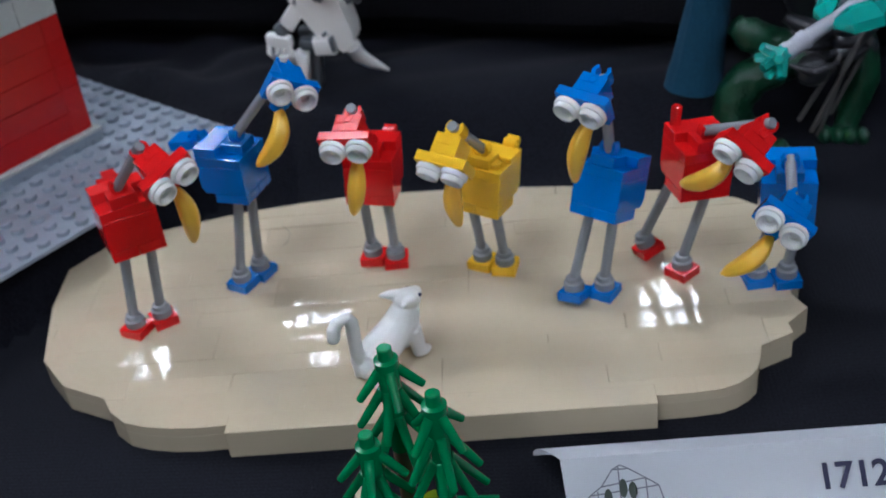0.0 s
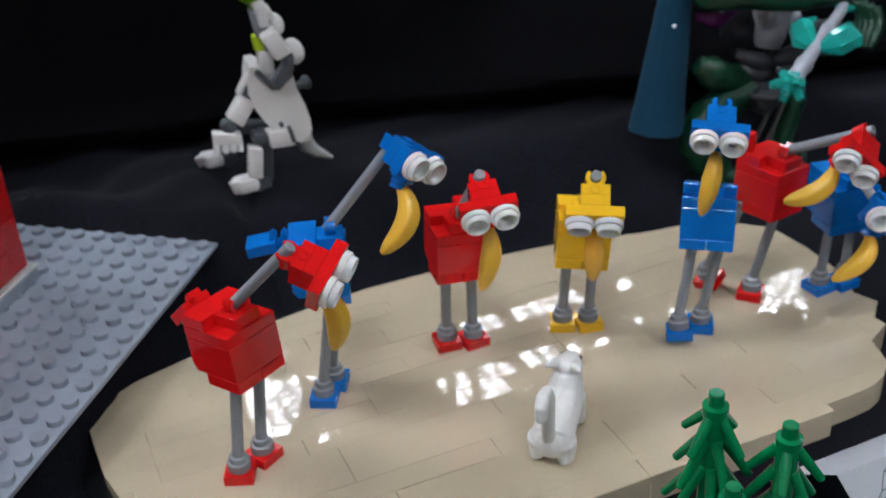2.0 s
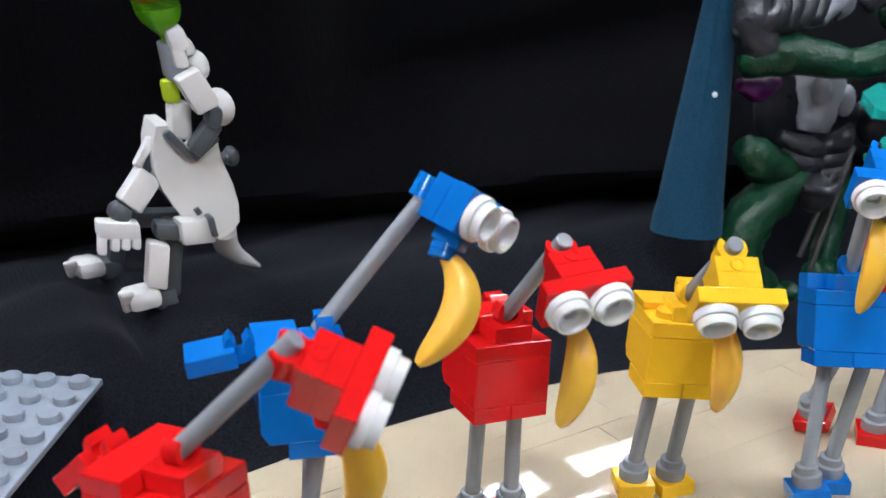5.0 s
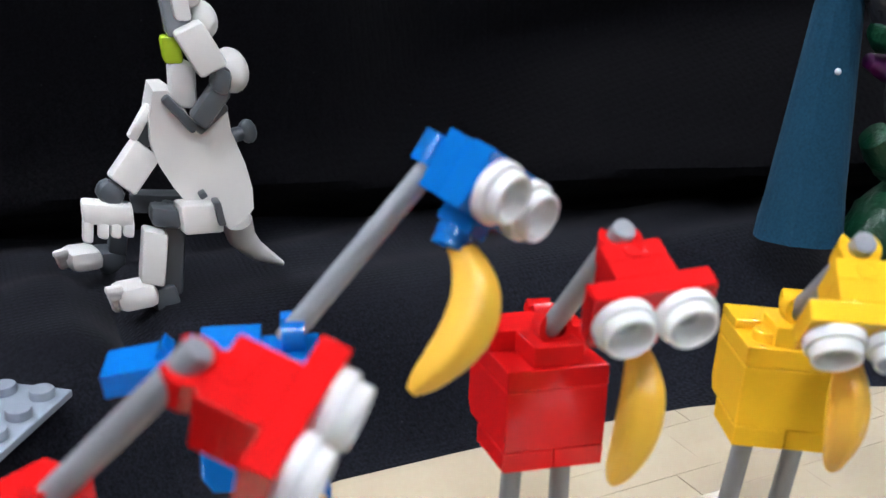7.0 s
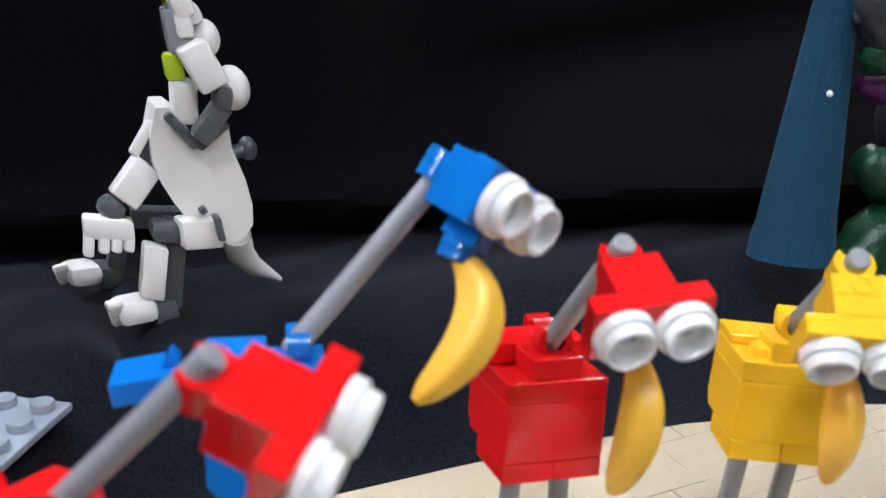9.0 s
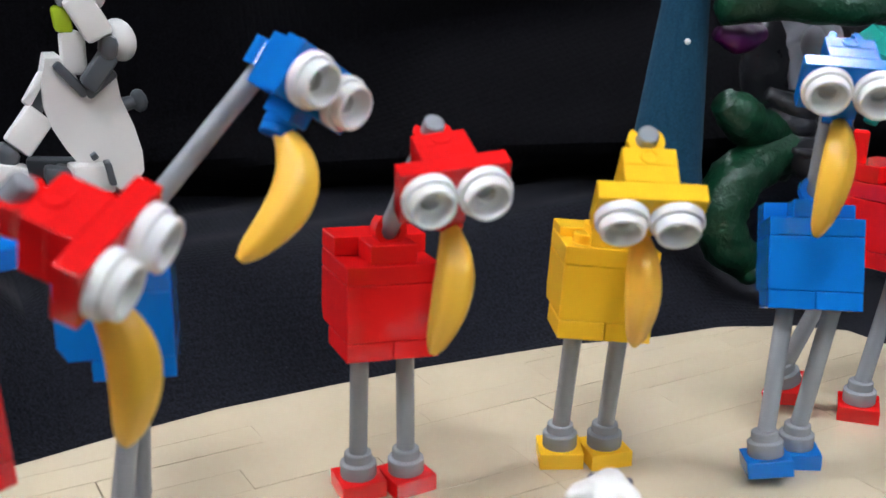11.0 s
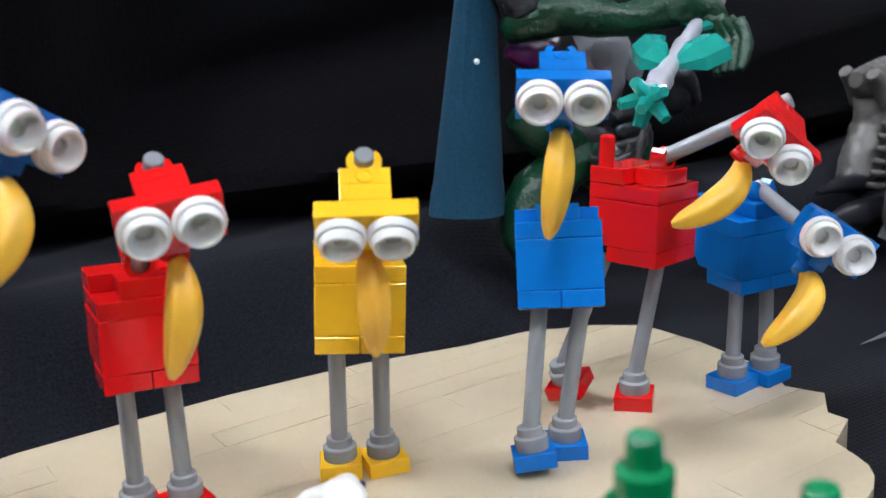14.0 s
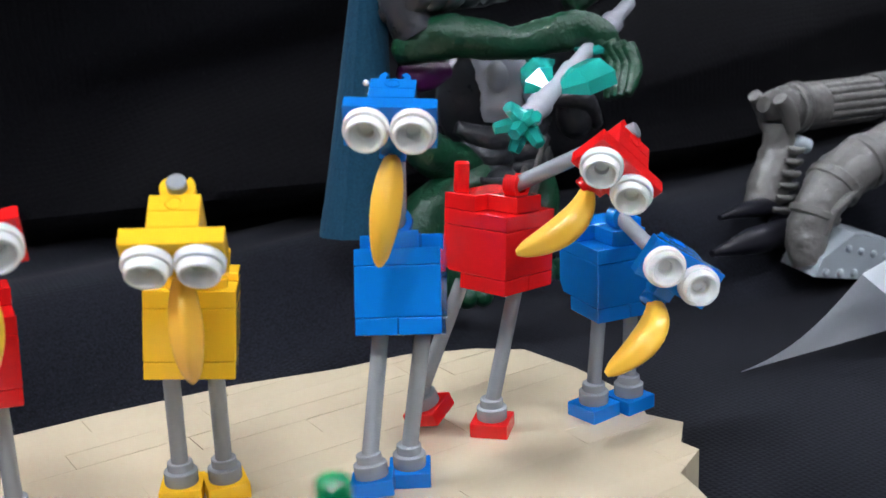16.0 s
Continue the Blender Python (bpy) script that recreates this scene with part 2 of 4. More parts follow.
def ceiling_light(w, d, x, y, label, louvre=0):
    """A recessed light panel of w by d mm."""
    root = thing("ceiling_light", (0, 0, 0), label, "ceiling light", "ceiling lights of the hall")
    fr = bmesh.new()
    w, d = w / 2, d / 2
    for q in ((-w - 20, w + 20, -d - 20, -d), (-w - 20, w + 20, d, d + 20), (-w - 20, -w, -d, d), (w, w + 20, -d, d)):
        box(*q, -12, 0, 0, fr)
    part("frame", fr, FRAME, root)
    part("diffuser", box(-w, w, -d, d, -8, -2, 0), PANEL, root)
    if louvre:
        for k in range(1, louvre):
            x0 = -w + 2 * w * k / louvre
            part("louvre", box(x0 - 8, x0 + 8, -d, d, -40, -9, 0), FRAME, root)
            y0 = -d + 2 * d * k / louvre
            part("louvre", box(-w, w, y0 - 8, y0 + 8, -40, -9.5, 0), FRAME, root)
    root.location = (x, y, CEIL_Z)
    return root


small = ceiling_light(320, 340, -2.8, 3.5, "small square recessed ceiling light with a louvre grid", 5)
for x, y in ((-1.9, 3.45), (-1.04, 3.5), (0.47, 3.5), (1.28, 3.3), (1.68, 3.4), (2.2, 3.3), (2.72, 3.2), (1.84, 1.26)):
    copy_thing(small, Matrix.Translation((x, y, CEIL_Z)))
large = ceiling_light(600, 300, -2.0, 1.1, "oblong white recessed ceiling light panel")
for x, y in ((-1.25, 1.05), (4.3, 1.1), (-3.4, -1.2), (-0.9, -1.2), (1.6, -1.2), (-1.0, -3.5), (2.2, -3.5), (-2.4, 5.9)):
    copy_thing(large, Matrix.Translation((x, y, CEIL_Z)))

# ---- table: a cloth over the table top, a raised shelf behind and a curtain ----


SHELF = 22.0
PLATE_CORNER = (-82.8, 92.7)
PLATE_TURN = 145.0


def ramp(d, width):
    k = min(max(d / width, 0.0), 1.0)
    return k * k * (3 - 2 * k)


def hump(x, y, cx, cy, rx, ry):
    return math.exp(-(((x - cx) / rx) ** 2) - ((y - cy) / ry) ** 2)


def cloth_height(x, y):
    """Height of the cloth in mm: level in front, rising to a shelf behind, with soft folds."""
    n = radians(PLATE_TURN)
    d1 = (x - PLATE_CORNER[0]) * math.cos(n) + (y - PLATE_CORNER[1]) * math.sin(n)
    d2 = y - 76 - 6 * math.sin(x * 0.013 + 0.6) - 20 * ramp(x - 104, 34) + 44 * ramp(x - 150, 45)
    k = max(ramp(d1 - 2, 6), ramp(d2, 34))
    h = SHELF * k + 4.0 * ramp(d2 - 8, 30)
    far = ramp(d2 - 20, 50)
    h += 0.7 * noise.noise((x * 0.018, y * 0.03, 0.0)) * (0.15 + k)
    h += 2.2 * noise.noise((x * 0.012 + 4, y * 0.03, 3.0)) * far
    h += 4.5 * hump(x, y, -80, 128, 26, 30) + 12.0 * hump(x, y, 89, 91, 26, 20)
    # gathered folds between the baseplate and the figure beside it
    crease = x + 68 + 0.12 * (y - 104)
    along = math.exp(-(((y - 112) / 45) ** 2))
    h -= along * 8.0 * math.exp(-((crease / 5.5) ** 2))
    left = ramp(-x - 92, 30) * ramp(y - 112, 24)
    h += left * 5.0 * math.sin(0.11 * y + 0.05 * x + 2 * noise.noise((x * 0.02, y * 0.02, 8.0)))
    # shallow creases that run across the shelf
    h += far * 1.1 * math.sin(0.22 * (y - 0.25 * x) + 3 * noise.noise((x * 0.01, y * 0.01, 4.0)))
    # pressed flat under the baseplate
    px = (x - PLATE_CORNER[0]) * math.cos(n) + (y - PLATE_CORNER[1]) * math.sin(n)
    py = (y - PLATE_CORNER[1]) * math.cos(n) - (x - PLATE_CORNER[0]) * math.sin(n)
    under = ramp(px + 9, 8) * ramp(py + 9, 8)
    return h * (1 - under) + min(h, SHELF - 0.3) * under


def make_cloth():
    bm = bmesh.new()
    nx, ny = 260, 190
    grid = []
    for j in range(ny + 1):
        y = -420 + 624 * j / ny
        row = []
        for i in range(nx + 1):
            x = -600 + 1300 * i / nx
            row.append(bm.verts.new((x, y, cloth_height(x, y))))
        grid.append(row)
    for j in range(ny):
        for i in range(nx):
            bm.faces.new((grid[j][i], grid[j][i + 1], grid[j + 1][i + 1], grid[j + 1][i]))
    out = bmesh.ops.extrude_edge_only(bm, edges=[e for e in bm.edges if e.is_boundary])
    for v in out["geom"]:
        if isinstance(v, bmesh.types.BMVert):
            v.co.z = -700
    return bm


table = thing("display_table", (0, 0, -0.75), "exhibition table under a black cloth with a raised shelf", "table")
part("tablecloth", make_cloth(), TABLECLOTH, table, "black woven tablecloth with soft folds")


CURTAIN_FOOT = ((-700, 240), (-160, 190), (-100, 178), (0, 162), (50, 150), (95, 136), (150, 124), (210, 116), (800, 130))


def curtain_line(x):
    for (xa, ya), (xb, yb) in zip(CURTAIN_FOOT, CURTAIN_FOOT[1:]):
        if x <= xb:
            return ya + (yb - ya) * (x - xa) / (xb - xa)
    return CURTAIN_FOOT[-1][1]


def make_curtain():
    """Hanging black cloth that slumps into soft folds where it meets the shelf."""
    bm = bmesh.new()
    cols = 430
    levels = [-740, -400, -60] + [-10 + 2.5 * k for k in range(48)]
    g = []
    for z in levels:
        g.append([])
        for i in range(cols + 1):
            x = -440 + 1080 * i / cols
            line = sum(curtain_line(x + q) for q in (-36, -18, 0, 18, 36)) / 5
            d = 5 * noise.noise((x * 0.008, z * 0.006, 7)) + 2.5 * math.sin(x * 0.02 + 2 * noise.noise((x * 0.01, z * 0.004, 1)))
            rise = 34 + 0.13 * max(0.0, x - 10)
            d += (0.12 + 1.75 * ramp(x + 15, 60)) * 24 * ramp(z - rise + 4, 34) + 0.1 * max(0.0, z - rise - 24)
            wave = 5 * noise.noise((x * 0.011, 0, 2))
            swell = 0.8 + 0.5 * noise.noise((x * 0.012, 3, 3))
            d -= 11 * swell * math.exp(-(((z - 39 - wave) / 7) ** 2))
            d += 7 * math.exp(-(((z - 25 - 0.5 * wave) / 5) ** 2))
            # long folds that rise towards one side
            for z0, slope, deep, wide in ((52, 0.16, 6, 9), (78, 0.24, 8, 13), (112, 0.30, 7, 15)):
                up = z0 + slope * (x - 60) + wave
                d -= deep * (0.55 + 0.45 * noise.noise((x * 0.006, z0, 5))) * math.exp(-(((z - up) / wide) ** 2)) * ramp(x + 40, 120)
            g[-1].append(bm.verts.new((x, line + d, z)))
    for p, q in zip(g, g[1:]):
        for i in range(cols):
            bm.faces.new((p[i], p[i + 1], q[i + 1], q[i]))
    bmesh.ops.solidify(bm, geom=bm.faces[:], thickness=2.0)
    return bm


tagged(part("curtain", make_curtain(), CURTAIN), "black backdrop cloth slumped in soft folds behind the table", "curtain")

# ---- the tan slab ----
TOP = 9.6
SLAB_M = pose(0, 0, 0, 0, 0, 3.1)
OUTLINE = [(-62.0, -54.6), (-71.0, -54.9), (-79.0, -54.4), (-86.6, -53.0), (-93.5, -50.4), (-99.0, -45.4), (-102.6, -39.0), (-117.4, -31.9), (-127.7, -18.8), (-133.9, 10.2), (-134.8, 40.5), (-117.7, 49.9), (-99.7, 55.0), (-77.8, 60.8), (-55.6, 64.1), (-34.9, 66.2), (-10.9, 65.7), (11.5, 64.7), (44.1, 60.7), (69.0, 53.8), (85.9, 51.4), (102.0, 43.5), (111.1, 35.0), (113.1, 17.9), (112.1, -4.6), (107.3, -12.8), (110.6, -20.5), (103.2, -27.1), (103.6, -31.7), (93.4, -36.6), (91.8, -42.5), (90.3, -46.4), (87.4, -49.6), (83.6, -52.2), (78.6, -54.0), (70.0, -54.7), (61.1, -54.8)]


def clip_poly(poly, axis, value, keep_less):
    out = []
    for k in range(len(poly)):
        p, q = poly[k - 1], poly[k]
        a, b = (p[axis] - value, q[axis] - value)
        if keep_less:
            a, b = -a, -b
        if a >= 0 and b >= 0:
            out.append(q)
        elif a >= 0 > b or b >= 0 > a:
            s = a / (a - b)
            x = (p[0] + (q[0] - p[0]) * s, p[1] + (q[1] - p[1]) * s)
            out.append(x)
            if b >= 0:
                out.append(q)
    clean = []
    for p in out:
        if not clean or math.dist(p, clean[-1]) > 0.05:
            clean.append(p)
    if len(clean) > 2 and math.dist(clean[0], clean[-1]) < 0.05:
        clean.pop()
    return clean


PLAN = OUTLINE
slab = thing("brick_base", (0, 0, 0), "tan brick-built oval base with glossy smooth tiled top", "toy base")
part("plate_core", prism(PLAN, 0.3, 6.35), TAN, slab, m=SLAB_M)
rng = random.Random(5)
y = -56.0
while y < 71:
    x = -200.0 + rng.choice((0, 8, 16, 24, 32))
    while x < 130:
        length = rng.choice((32, 48, 64, 64, 64))
        piece = PLAN
        for axis, value, less in ((0, x, False), (0, x + length, True), (1, y, False), (1, y + 8, True)):
            piece = clip_poly(piece, axis, value, less) if len(piece) > 2 else []
        x += length
        if len(piece) < 3:
            continue
        cx = sum(p[0] for p in piece) / len(piece)
        cy = sum(p[1] for p in piece) / len(piece)
        end = rng.choice((0.006, 0.02, 0.05, 0.11))
        shape = [(cx + (px - cx) * (1 - end / max(4, abs(px - cx))), cy + (py - cy) * (1 - 0.004 / max(2, abs(py - cy)))) for px, py in piece]
        m = Matrix.Translation((0.001 * cx, 0.001 * cy, 0.001 * TOP)) @ pose(0, 0, 0, rng.gauss(0, 0.52), rng.gauss(0, 0.08), 0) @ Matrix.Translation((-0.001 * cx, -0.001 * cy, -0.001 * TOP))
        part("tile", prism(shape, 6.4, TOP, 0.02), TAN, slab, m=SLAB_M @ m)
    y += 8.0
for x in (-62.3, -0.9):
    part("edge_strip", box(x + 0.05, x + 61.35, -58.3, -50.4, 0.3, TOP + 0.35, 0.3), TAN, slab, m=SLAB_M)


# ---- the birds ----
def rotation(rx, ry, rz, at):
    """Pose from degrees and centimetres."""
    return pose(at[0] * 0.01, at[1] * 0.01, at[2] * 0.01, rx, ry, rz)


def eye_mesh():
    return lathe([(0, 0), (3.8, 0), (4.0, 0.2), (4.0, 1.5), (3.85, 1.7), (3.4, 1.75), (3.3, 3.2), (3.15, 3.4), (2.75, 3.4), (2.6, 3.2), (2.4, 2.0), (1.9, 1.5), (1.4, 1.4), (1.3, 1.2), (1.2, 0.4), (0, 0.4)], 36)


def banana_mesh(top, tip, bulge, bend):
    """Curved, five-sided, blunt-ended banana between two points (mm)."""
    top, tip, bulge = Vector(top), Vector(tip), Vector(bulge)
    d = (tip - top).normalized()
    bulge = (bulge - d * bulge.dot(d)).normalized()
    n = 18
    pts, rad = [], []
    for k in range(n + 1):
        s = k / n
        pts.append(top.lerp(tip, s) + bulge * bend * math.sin(math.pi * s ** 0.8))
        r = 1.25 + 1.95 * math.sin(math.pi * min(1, s * 1.02) ** 0.88) ** 0.85
        if s > 0.93:
            r *= 1 - 0.45 * (s - 0.93) / 0.07
        rad.append(r)
    return tube(pts, rad, 30, squash=0.84, side=bulge, ridge=0.055)


def bird(color, body, head, tip, feet, tail, label, swing=(1, 0.3, 0), bend=4.6, studs=False, bar=3.4, size=1.0, banana=None):
    """A long-legged bird of toy bricks. body and head: degrees and centimetres; tip of the beak in cm; feet: two places in cm with turn."""
    Mb = rotation(*body[:3], body[3:]) @ Matrix.Scale(size, 4)
    Mh = rotation(*head[:3], head[3:]) @ Matrix.Scale(size, 4)
    fx = (feet[0][0] + feet[1][0]) / 2
    fy = (feet[0][1] + feet[1][1]) / 2
    root = thing("toy_bird", (fx * 0.01, fy * 0.01, TOP * 0.001), label, "toy bird", "brick-built birds on the tan base")
    g = 0.06
    # body
    for s in (-1, 1):
        a, b = (g, 8 - g) if s > 0 else (-8 + g, -g)
        part("hip_plate", box(-11.5, 0, a, b, 0, 3.2 - g, 0.2), color, root, m=Mb)
    core = bmesh.new()
    side = [(0, 3.2), (0, 12.8 - g), (-16, 12.8 - g), (-16, 5.4), (-14.6, 3.2)]
    v0 = [core.verts.new((x, -8, z)) for x, z in side]
    v1 = [core.verts.new((x, 8, z)) for x, z in side]
    core.faces.new(v0[::-1])
    core.faces.new(v1)
    for k in range(5):
        core.faces.new((v0[k], v0[(k + 1) % 5], v1[(k + 1) % 5], v1[k]))
    bmesh.ops.bevel(core, geom=core.edges[:], offset=0.25, segments=2, profile=0.5, affect="EDGES")
    part("body_brick", core, color, root, m=Mb)
    part("shoulder_plate", box(-16, 0, -8, 8, 12.8, 16 - g, 0.2), color, root, m=Mb)
    if studs:
        part("back_plate", box(-16, -8.1, -8, 8, 16, 17.6, 0.2), color, root, m=Mb)
        for s in (-4, 4):
            part("stud", lathe([(0, 15.9), (2.4, 15.9), (2.4, 17.4), (2.2, 17.6), (0, 17.6)], 20), color, root, m=Mb @ pose(-0.004, 0.001 * s, 0))
    else:
        part("back_tile", box(-16, -8.1, -8, 8, 16, 19.2, 0.2), color, root, m=Mb)
    part("neck_base", box(-8, -0.6, -4, 4, 16, 19.2, 0.2), color, root, m=Mb)
    nb = Mb @ Vector((-0.0040, 0, 0.0212))
    up = Mb.to_3x3() @ Vector((0, 0, 1))
    fwd = Mb.to_3x3() @ Vector((1, 0, 0))
    part("neck_clip", c_clip(1.62, 2.7, 3.0), color, root, m=axes_pose(nb - fwd * 0.0015, fwd, up))
    # neck
    ne = Mh @ Vector((-0.0120, 0, 0.001 * bar))
    way = (ne - nb).normalized()
    part("neck", rod((nb - way * 0.0016) * 1000, (ne + way * 0.0012) * 1000, 1.59, 20), GREY, root, "light grey round bar")
    # head
    brow = part("brow_plate", box(-3.2, 0, -8, 8, -4, 4, 0.18), color, root, m=Mh)
    part("forehead", box(-6.4, -3.2 - 0.02, -4, 4, -4, 4, 0.12), color, root, m=Mh)
    crown = part("crown", box(-9.6, -6.4 - 0.02, -4, 4, -4, 4, 0.12), color, root, m=Mh)
    part("pip", lathe([(0, 0), (1.5, 0), (1.4, 0.16), (1.0, 0.16), (0.9, 0.02), (0, 0.02)], 18), color, crown, m=Mh @ Matrix.Translation((-0.0080, 0, 0.00401)))
    part("clip_ring", c_clip(1.62, 2.85, 4.2, 84), color, crown, m=Mh @ Matrix.Translation((-0.0121, 0, -0.0015)) @ pose(0, 0, 0, 0, 0, 90))
    part("clip_stem", box(-10.4, -9.6, -2.6, 2.6, -1.5, 2.7, 0.15), color, crown, m=Mh)
    for s in (-4, 4):
        part("eye", eye_mesh(), WHITE, brow, "white round hollow eye", m=Mh @ Matrix.Translation((0, 0.001 * s, 0)) @ pose(0, 0, 0, 0, 90, 0))
    top, tip = Mh @ Vector((-0.003, 0, -0.008)) * 1000, Vector(tip) * 10
    hold = (tip - top).normalized()
    part("beak", banana_mesh(top, tip, Mh.to_3x3() @ Vector(swing), bend), banana or BANANA, root, "curved yellow banana used as a beak")
    start = (hold - (Mh.to_3x3() @ Vector(swing)).normalized() * 0.5).normalized()
    part("beak_clip", lathe([(0, -2.0), (2.2, -2.0), (2.45, -1.8), (2.45, -0.7), (2.2, -0.55), (2.45, -0.4), (2.45, 0.7), (2.2, 0.9), (0, 0.9)], 24), color, root, m=axes_pose(top * 0.001 - Mh.to_3x3() @ Vector((0.0007, 0, 0)), hold + start * 0.2, Mh.to_3x3() @ Vector((1, 0, 0))))
    part("chin", box(-6.4, -1.0, -2.0, 2.0, -6.2, -3.9, 0.25), color, root, m=Mh)
    # legs
    for k, s in ((0, -4), (1, 4)):
        fxk, fyk, turn = feet[k][:3]
        zk = TOP + (feet[k][3] if len(feet[k]) > 3 else 0.0)
        tiltx, tilty = feet[k][4:6] if len(feet[k]) > 5 else (0, 0)
        Mf = pose(fxk * 0.01, fyk * 0.01, zk * 0.001, tiltx, tilty, turn)
        foot = part("foot", box(-4, 4, -4, 4, 0, 3.1, 0.2), color, root, m=Mf)
        part("ankle", lathe([(0, 3.1), (3.1, 3.1), (3.2, 3.3), (3.2, 5.6), (3.0, 5.8), (2.45, 5.9), (2.4, 7.4), (2.2, 7.6), (0, 7.6)], 24), GREY, foot, "light grey stepped ankle", m=Mf)
        hip = Mb @ Vector((-0.006 - 0.001 * (feet[k][6] if len(feet[k]) > 6 else 0), 0.001 * s, 0.0005))
        part("leg", rod(Mf @ Vector((0, 0, 0.006)) * 1000, hip * 1000, 1.59, 20), GREY, root, "light grey round bar")
    # tail
    if tail == "bar":
        part("tail", rod((-13.8, -5.4, 18), (-13.8, -5.4, 25.5), 1.6, 16, 0.5), color, root, m=Mb)
    elif tail == "clip":
        part("tail_clip", c_clip(0.9, 2.2, 4.0, 70), color, root, m=Mb @ Matrix.Translation((-0.0172, 0.006, 0.0185)) @ pose(0, 0, 0, 90, 0, 0))
    elif tail:
        part("tail_clip", c_clip(1.0, 2.7, 4.0, 70), color, root, m=Mb @ Matrix.Translation((-0.0184, 0.0020, 0.0188)) @ pose(0, 0, 0, 90, 0, 0))
        part("tail", box(-8.5, 0, -4, 4, -1.6, 1.6, 0.25), color, root, m=Mb @ Matrix.Translation((-0.0190, 0, 0.0178)) @ pose(0, 0, 0, 0, tail, 0))
    return root


bird(RED, (-0.42, -6.45, -58.16, -8.92, -1.45, 4.08), (21.42, 21.05, -37.81, -6.97, -2.31, 7.19), (-7.04, -1.79, 4.70),
     ((-9.90, -1.26, -20), (-9.15, -0.78, -55)), -38, "red brick bird with grey neck and legs, head turned aside", swing=(1, 0.1, 0), bend=3.3, size=1.045)
bird(BLUE, (-1.35, -0.01, -15.17, -5.67, 1.29, 4.41), (-31.58, 13.20, -66.45, -3.69, 0.15, 8.41), (-5.08, -0.18, 6.26),
     ((-6.87, 1.01, -25), (-6.37, 1.65, -25)), -8, "blue brick bird with long raised grey neck", bend=4.5, bar=-0.6)
bird(RED, (-3.13, -3.55, -95.55, -2.19, 1.34, 3.68), (4.30, 20.04, -98.76, -2.15, -0.81, 7.01), (-2.35, -0.48, 4.53),
     ((-2.53, 2.15, -95), (-1.72, 1.93, -85)), "clip", "red brick bird facing the cat, banana beak hanging", bend=3.0)
bird(YELLOW, (-5.0, -5.0, -113.2, 1.235, 0.34, 3.77), (-3.01, 37.65, -117.93, 0.66, -1.49, 6.50), (0.91, -0.96, 4.25),
     ((1.23, 1.57, -115), (1.98, 1.23, -100)), "clip", "yellow brick bird bowing its head", swing=(1, 0.1, 0), bend=3.6, studs=True, banana=PEACH)
bird(BLUE, (0.37, -20.74, -124.4, 4.812, -0.802, 4.142), (-3.76, 21.76, -124.42, 4.65, -1.23, 8.02), (4.38, -1.06, 5.60),
     ((4.20, -0.66, -120, 1.6, 6, -8), (5.14, -0.35, -120)), 0, "blue brick bird stepping with one foot raised", swing=(1, 0, 0), bend=4.0, bar=-0.8)
bird(RED, (-5.47, 0.07, -71.60, 8.20, -0.08, 4.12), (-48.97, 23.90, -132.49, 8.83, -2.09, 6.69), (7.41, -0.86, 5.24),
     ((6.70, 1.50, -150, 2.6, 14, 16, 8), (7.63, 0.55, -45)), "bar", "red brick bird with neck stretched sideways and upright bar tail", bend=3.9, bar=3.0)
bird(BLUE, (-0.03, -0.08, -96.70, 10.58, -0.40, 3.12), (-32.59, 4.59, -115.32, 10.00, -2.54, 4.71), (8.44, -2.25, 2.96),
     ((9.86, -0.05, -82), (10.74, -0.15, -84)), 0, "blue brick bird with head lowered on a short neck", bend=3.9, bar=-1.0)

# ---- the cat figurine ----


def organic(points, radii, bm, n=20, steps=6, lump=0.12, grain=0.5):
    """A bumpy limb: a smooth curve through the points with an uneven skin."""
    pts = [Vector(p) for p in points]
    rings = []
    side = None
    for k in range((len(pts) - 1) * steps + 1):
        i, f = min(k // steps, len(pts) - 2), k / steps - min(k // steps, len(pts) - 2)
        p0, p1, p2, p3 = pts[max(i - 1, 0)], pts[i], pts[i + 1], pts[min(i + 2, len(pts) - 1)]
        c = 0.5 * (2 * p1 + (p2 - p0) * f + (2 * p0 - 5 * p1 + 4 * p2 - p3) * f * f + (3 * p1 - p0 - 3 * p2 + p3) * f ** 3)
        d = 0.5 * ((p2 - p0) + 2 * (2 * p0 - 5 * p1 + 4 * p2 - p3) * f + 3 * (3 * p1 - p0 - 3 * p2 + p3) * f * f)
        d = d.normalized() if d.length > 1e-6 else (p2 - p1).normalized()
        r = radii[i] + (radii[i + 1] - radii[i]) * f * f * (3 - 2 * f)
        side = d.orthogonal().normalized() if side is None else (side - d * side.dot(d)).normalized()
        up = d.cross(side)
        ring = []
        for q in range(n):
            a = 2 * math.pi * q / n
            w = math.cos(a) * side + math.sin(a) * up
            b = c + r * w
            ring.append(bm.verts.new(c + w * r * (1 + lump * noise.noise(b * 0.22) + 0.5 * lump * noise.noise(b * grain))))
        rings.append(ring)
    for a, b in zip(rings, rings[1:]):
        for q in range(n):
            bm.faces.new((a[q], a[(q + 1) % n], b[(q + 1) % n], b[q]))
    bm.faces.new(rings[0][::-1])
    bm.faces.new(rings[-1])
    return bm


def blob(center, size, bm, m=None, seg=14):
    made = bmesh.ops.create_uvsphere(bm, u_segments=seg, v_segments=seg - 4, radius=1.0)["verts"]
    t = Matrix.Translation(center) @ (m if m is not None else Matrix()) @ Matrix.Diagonal((*size, 1))
    bmesh.ops.transform(bm, matrix=t, verts=made)
    return bm


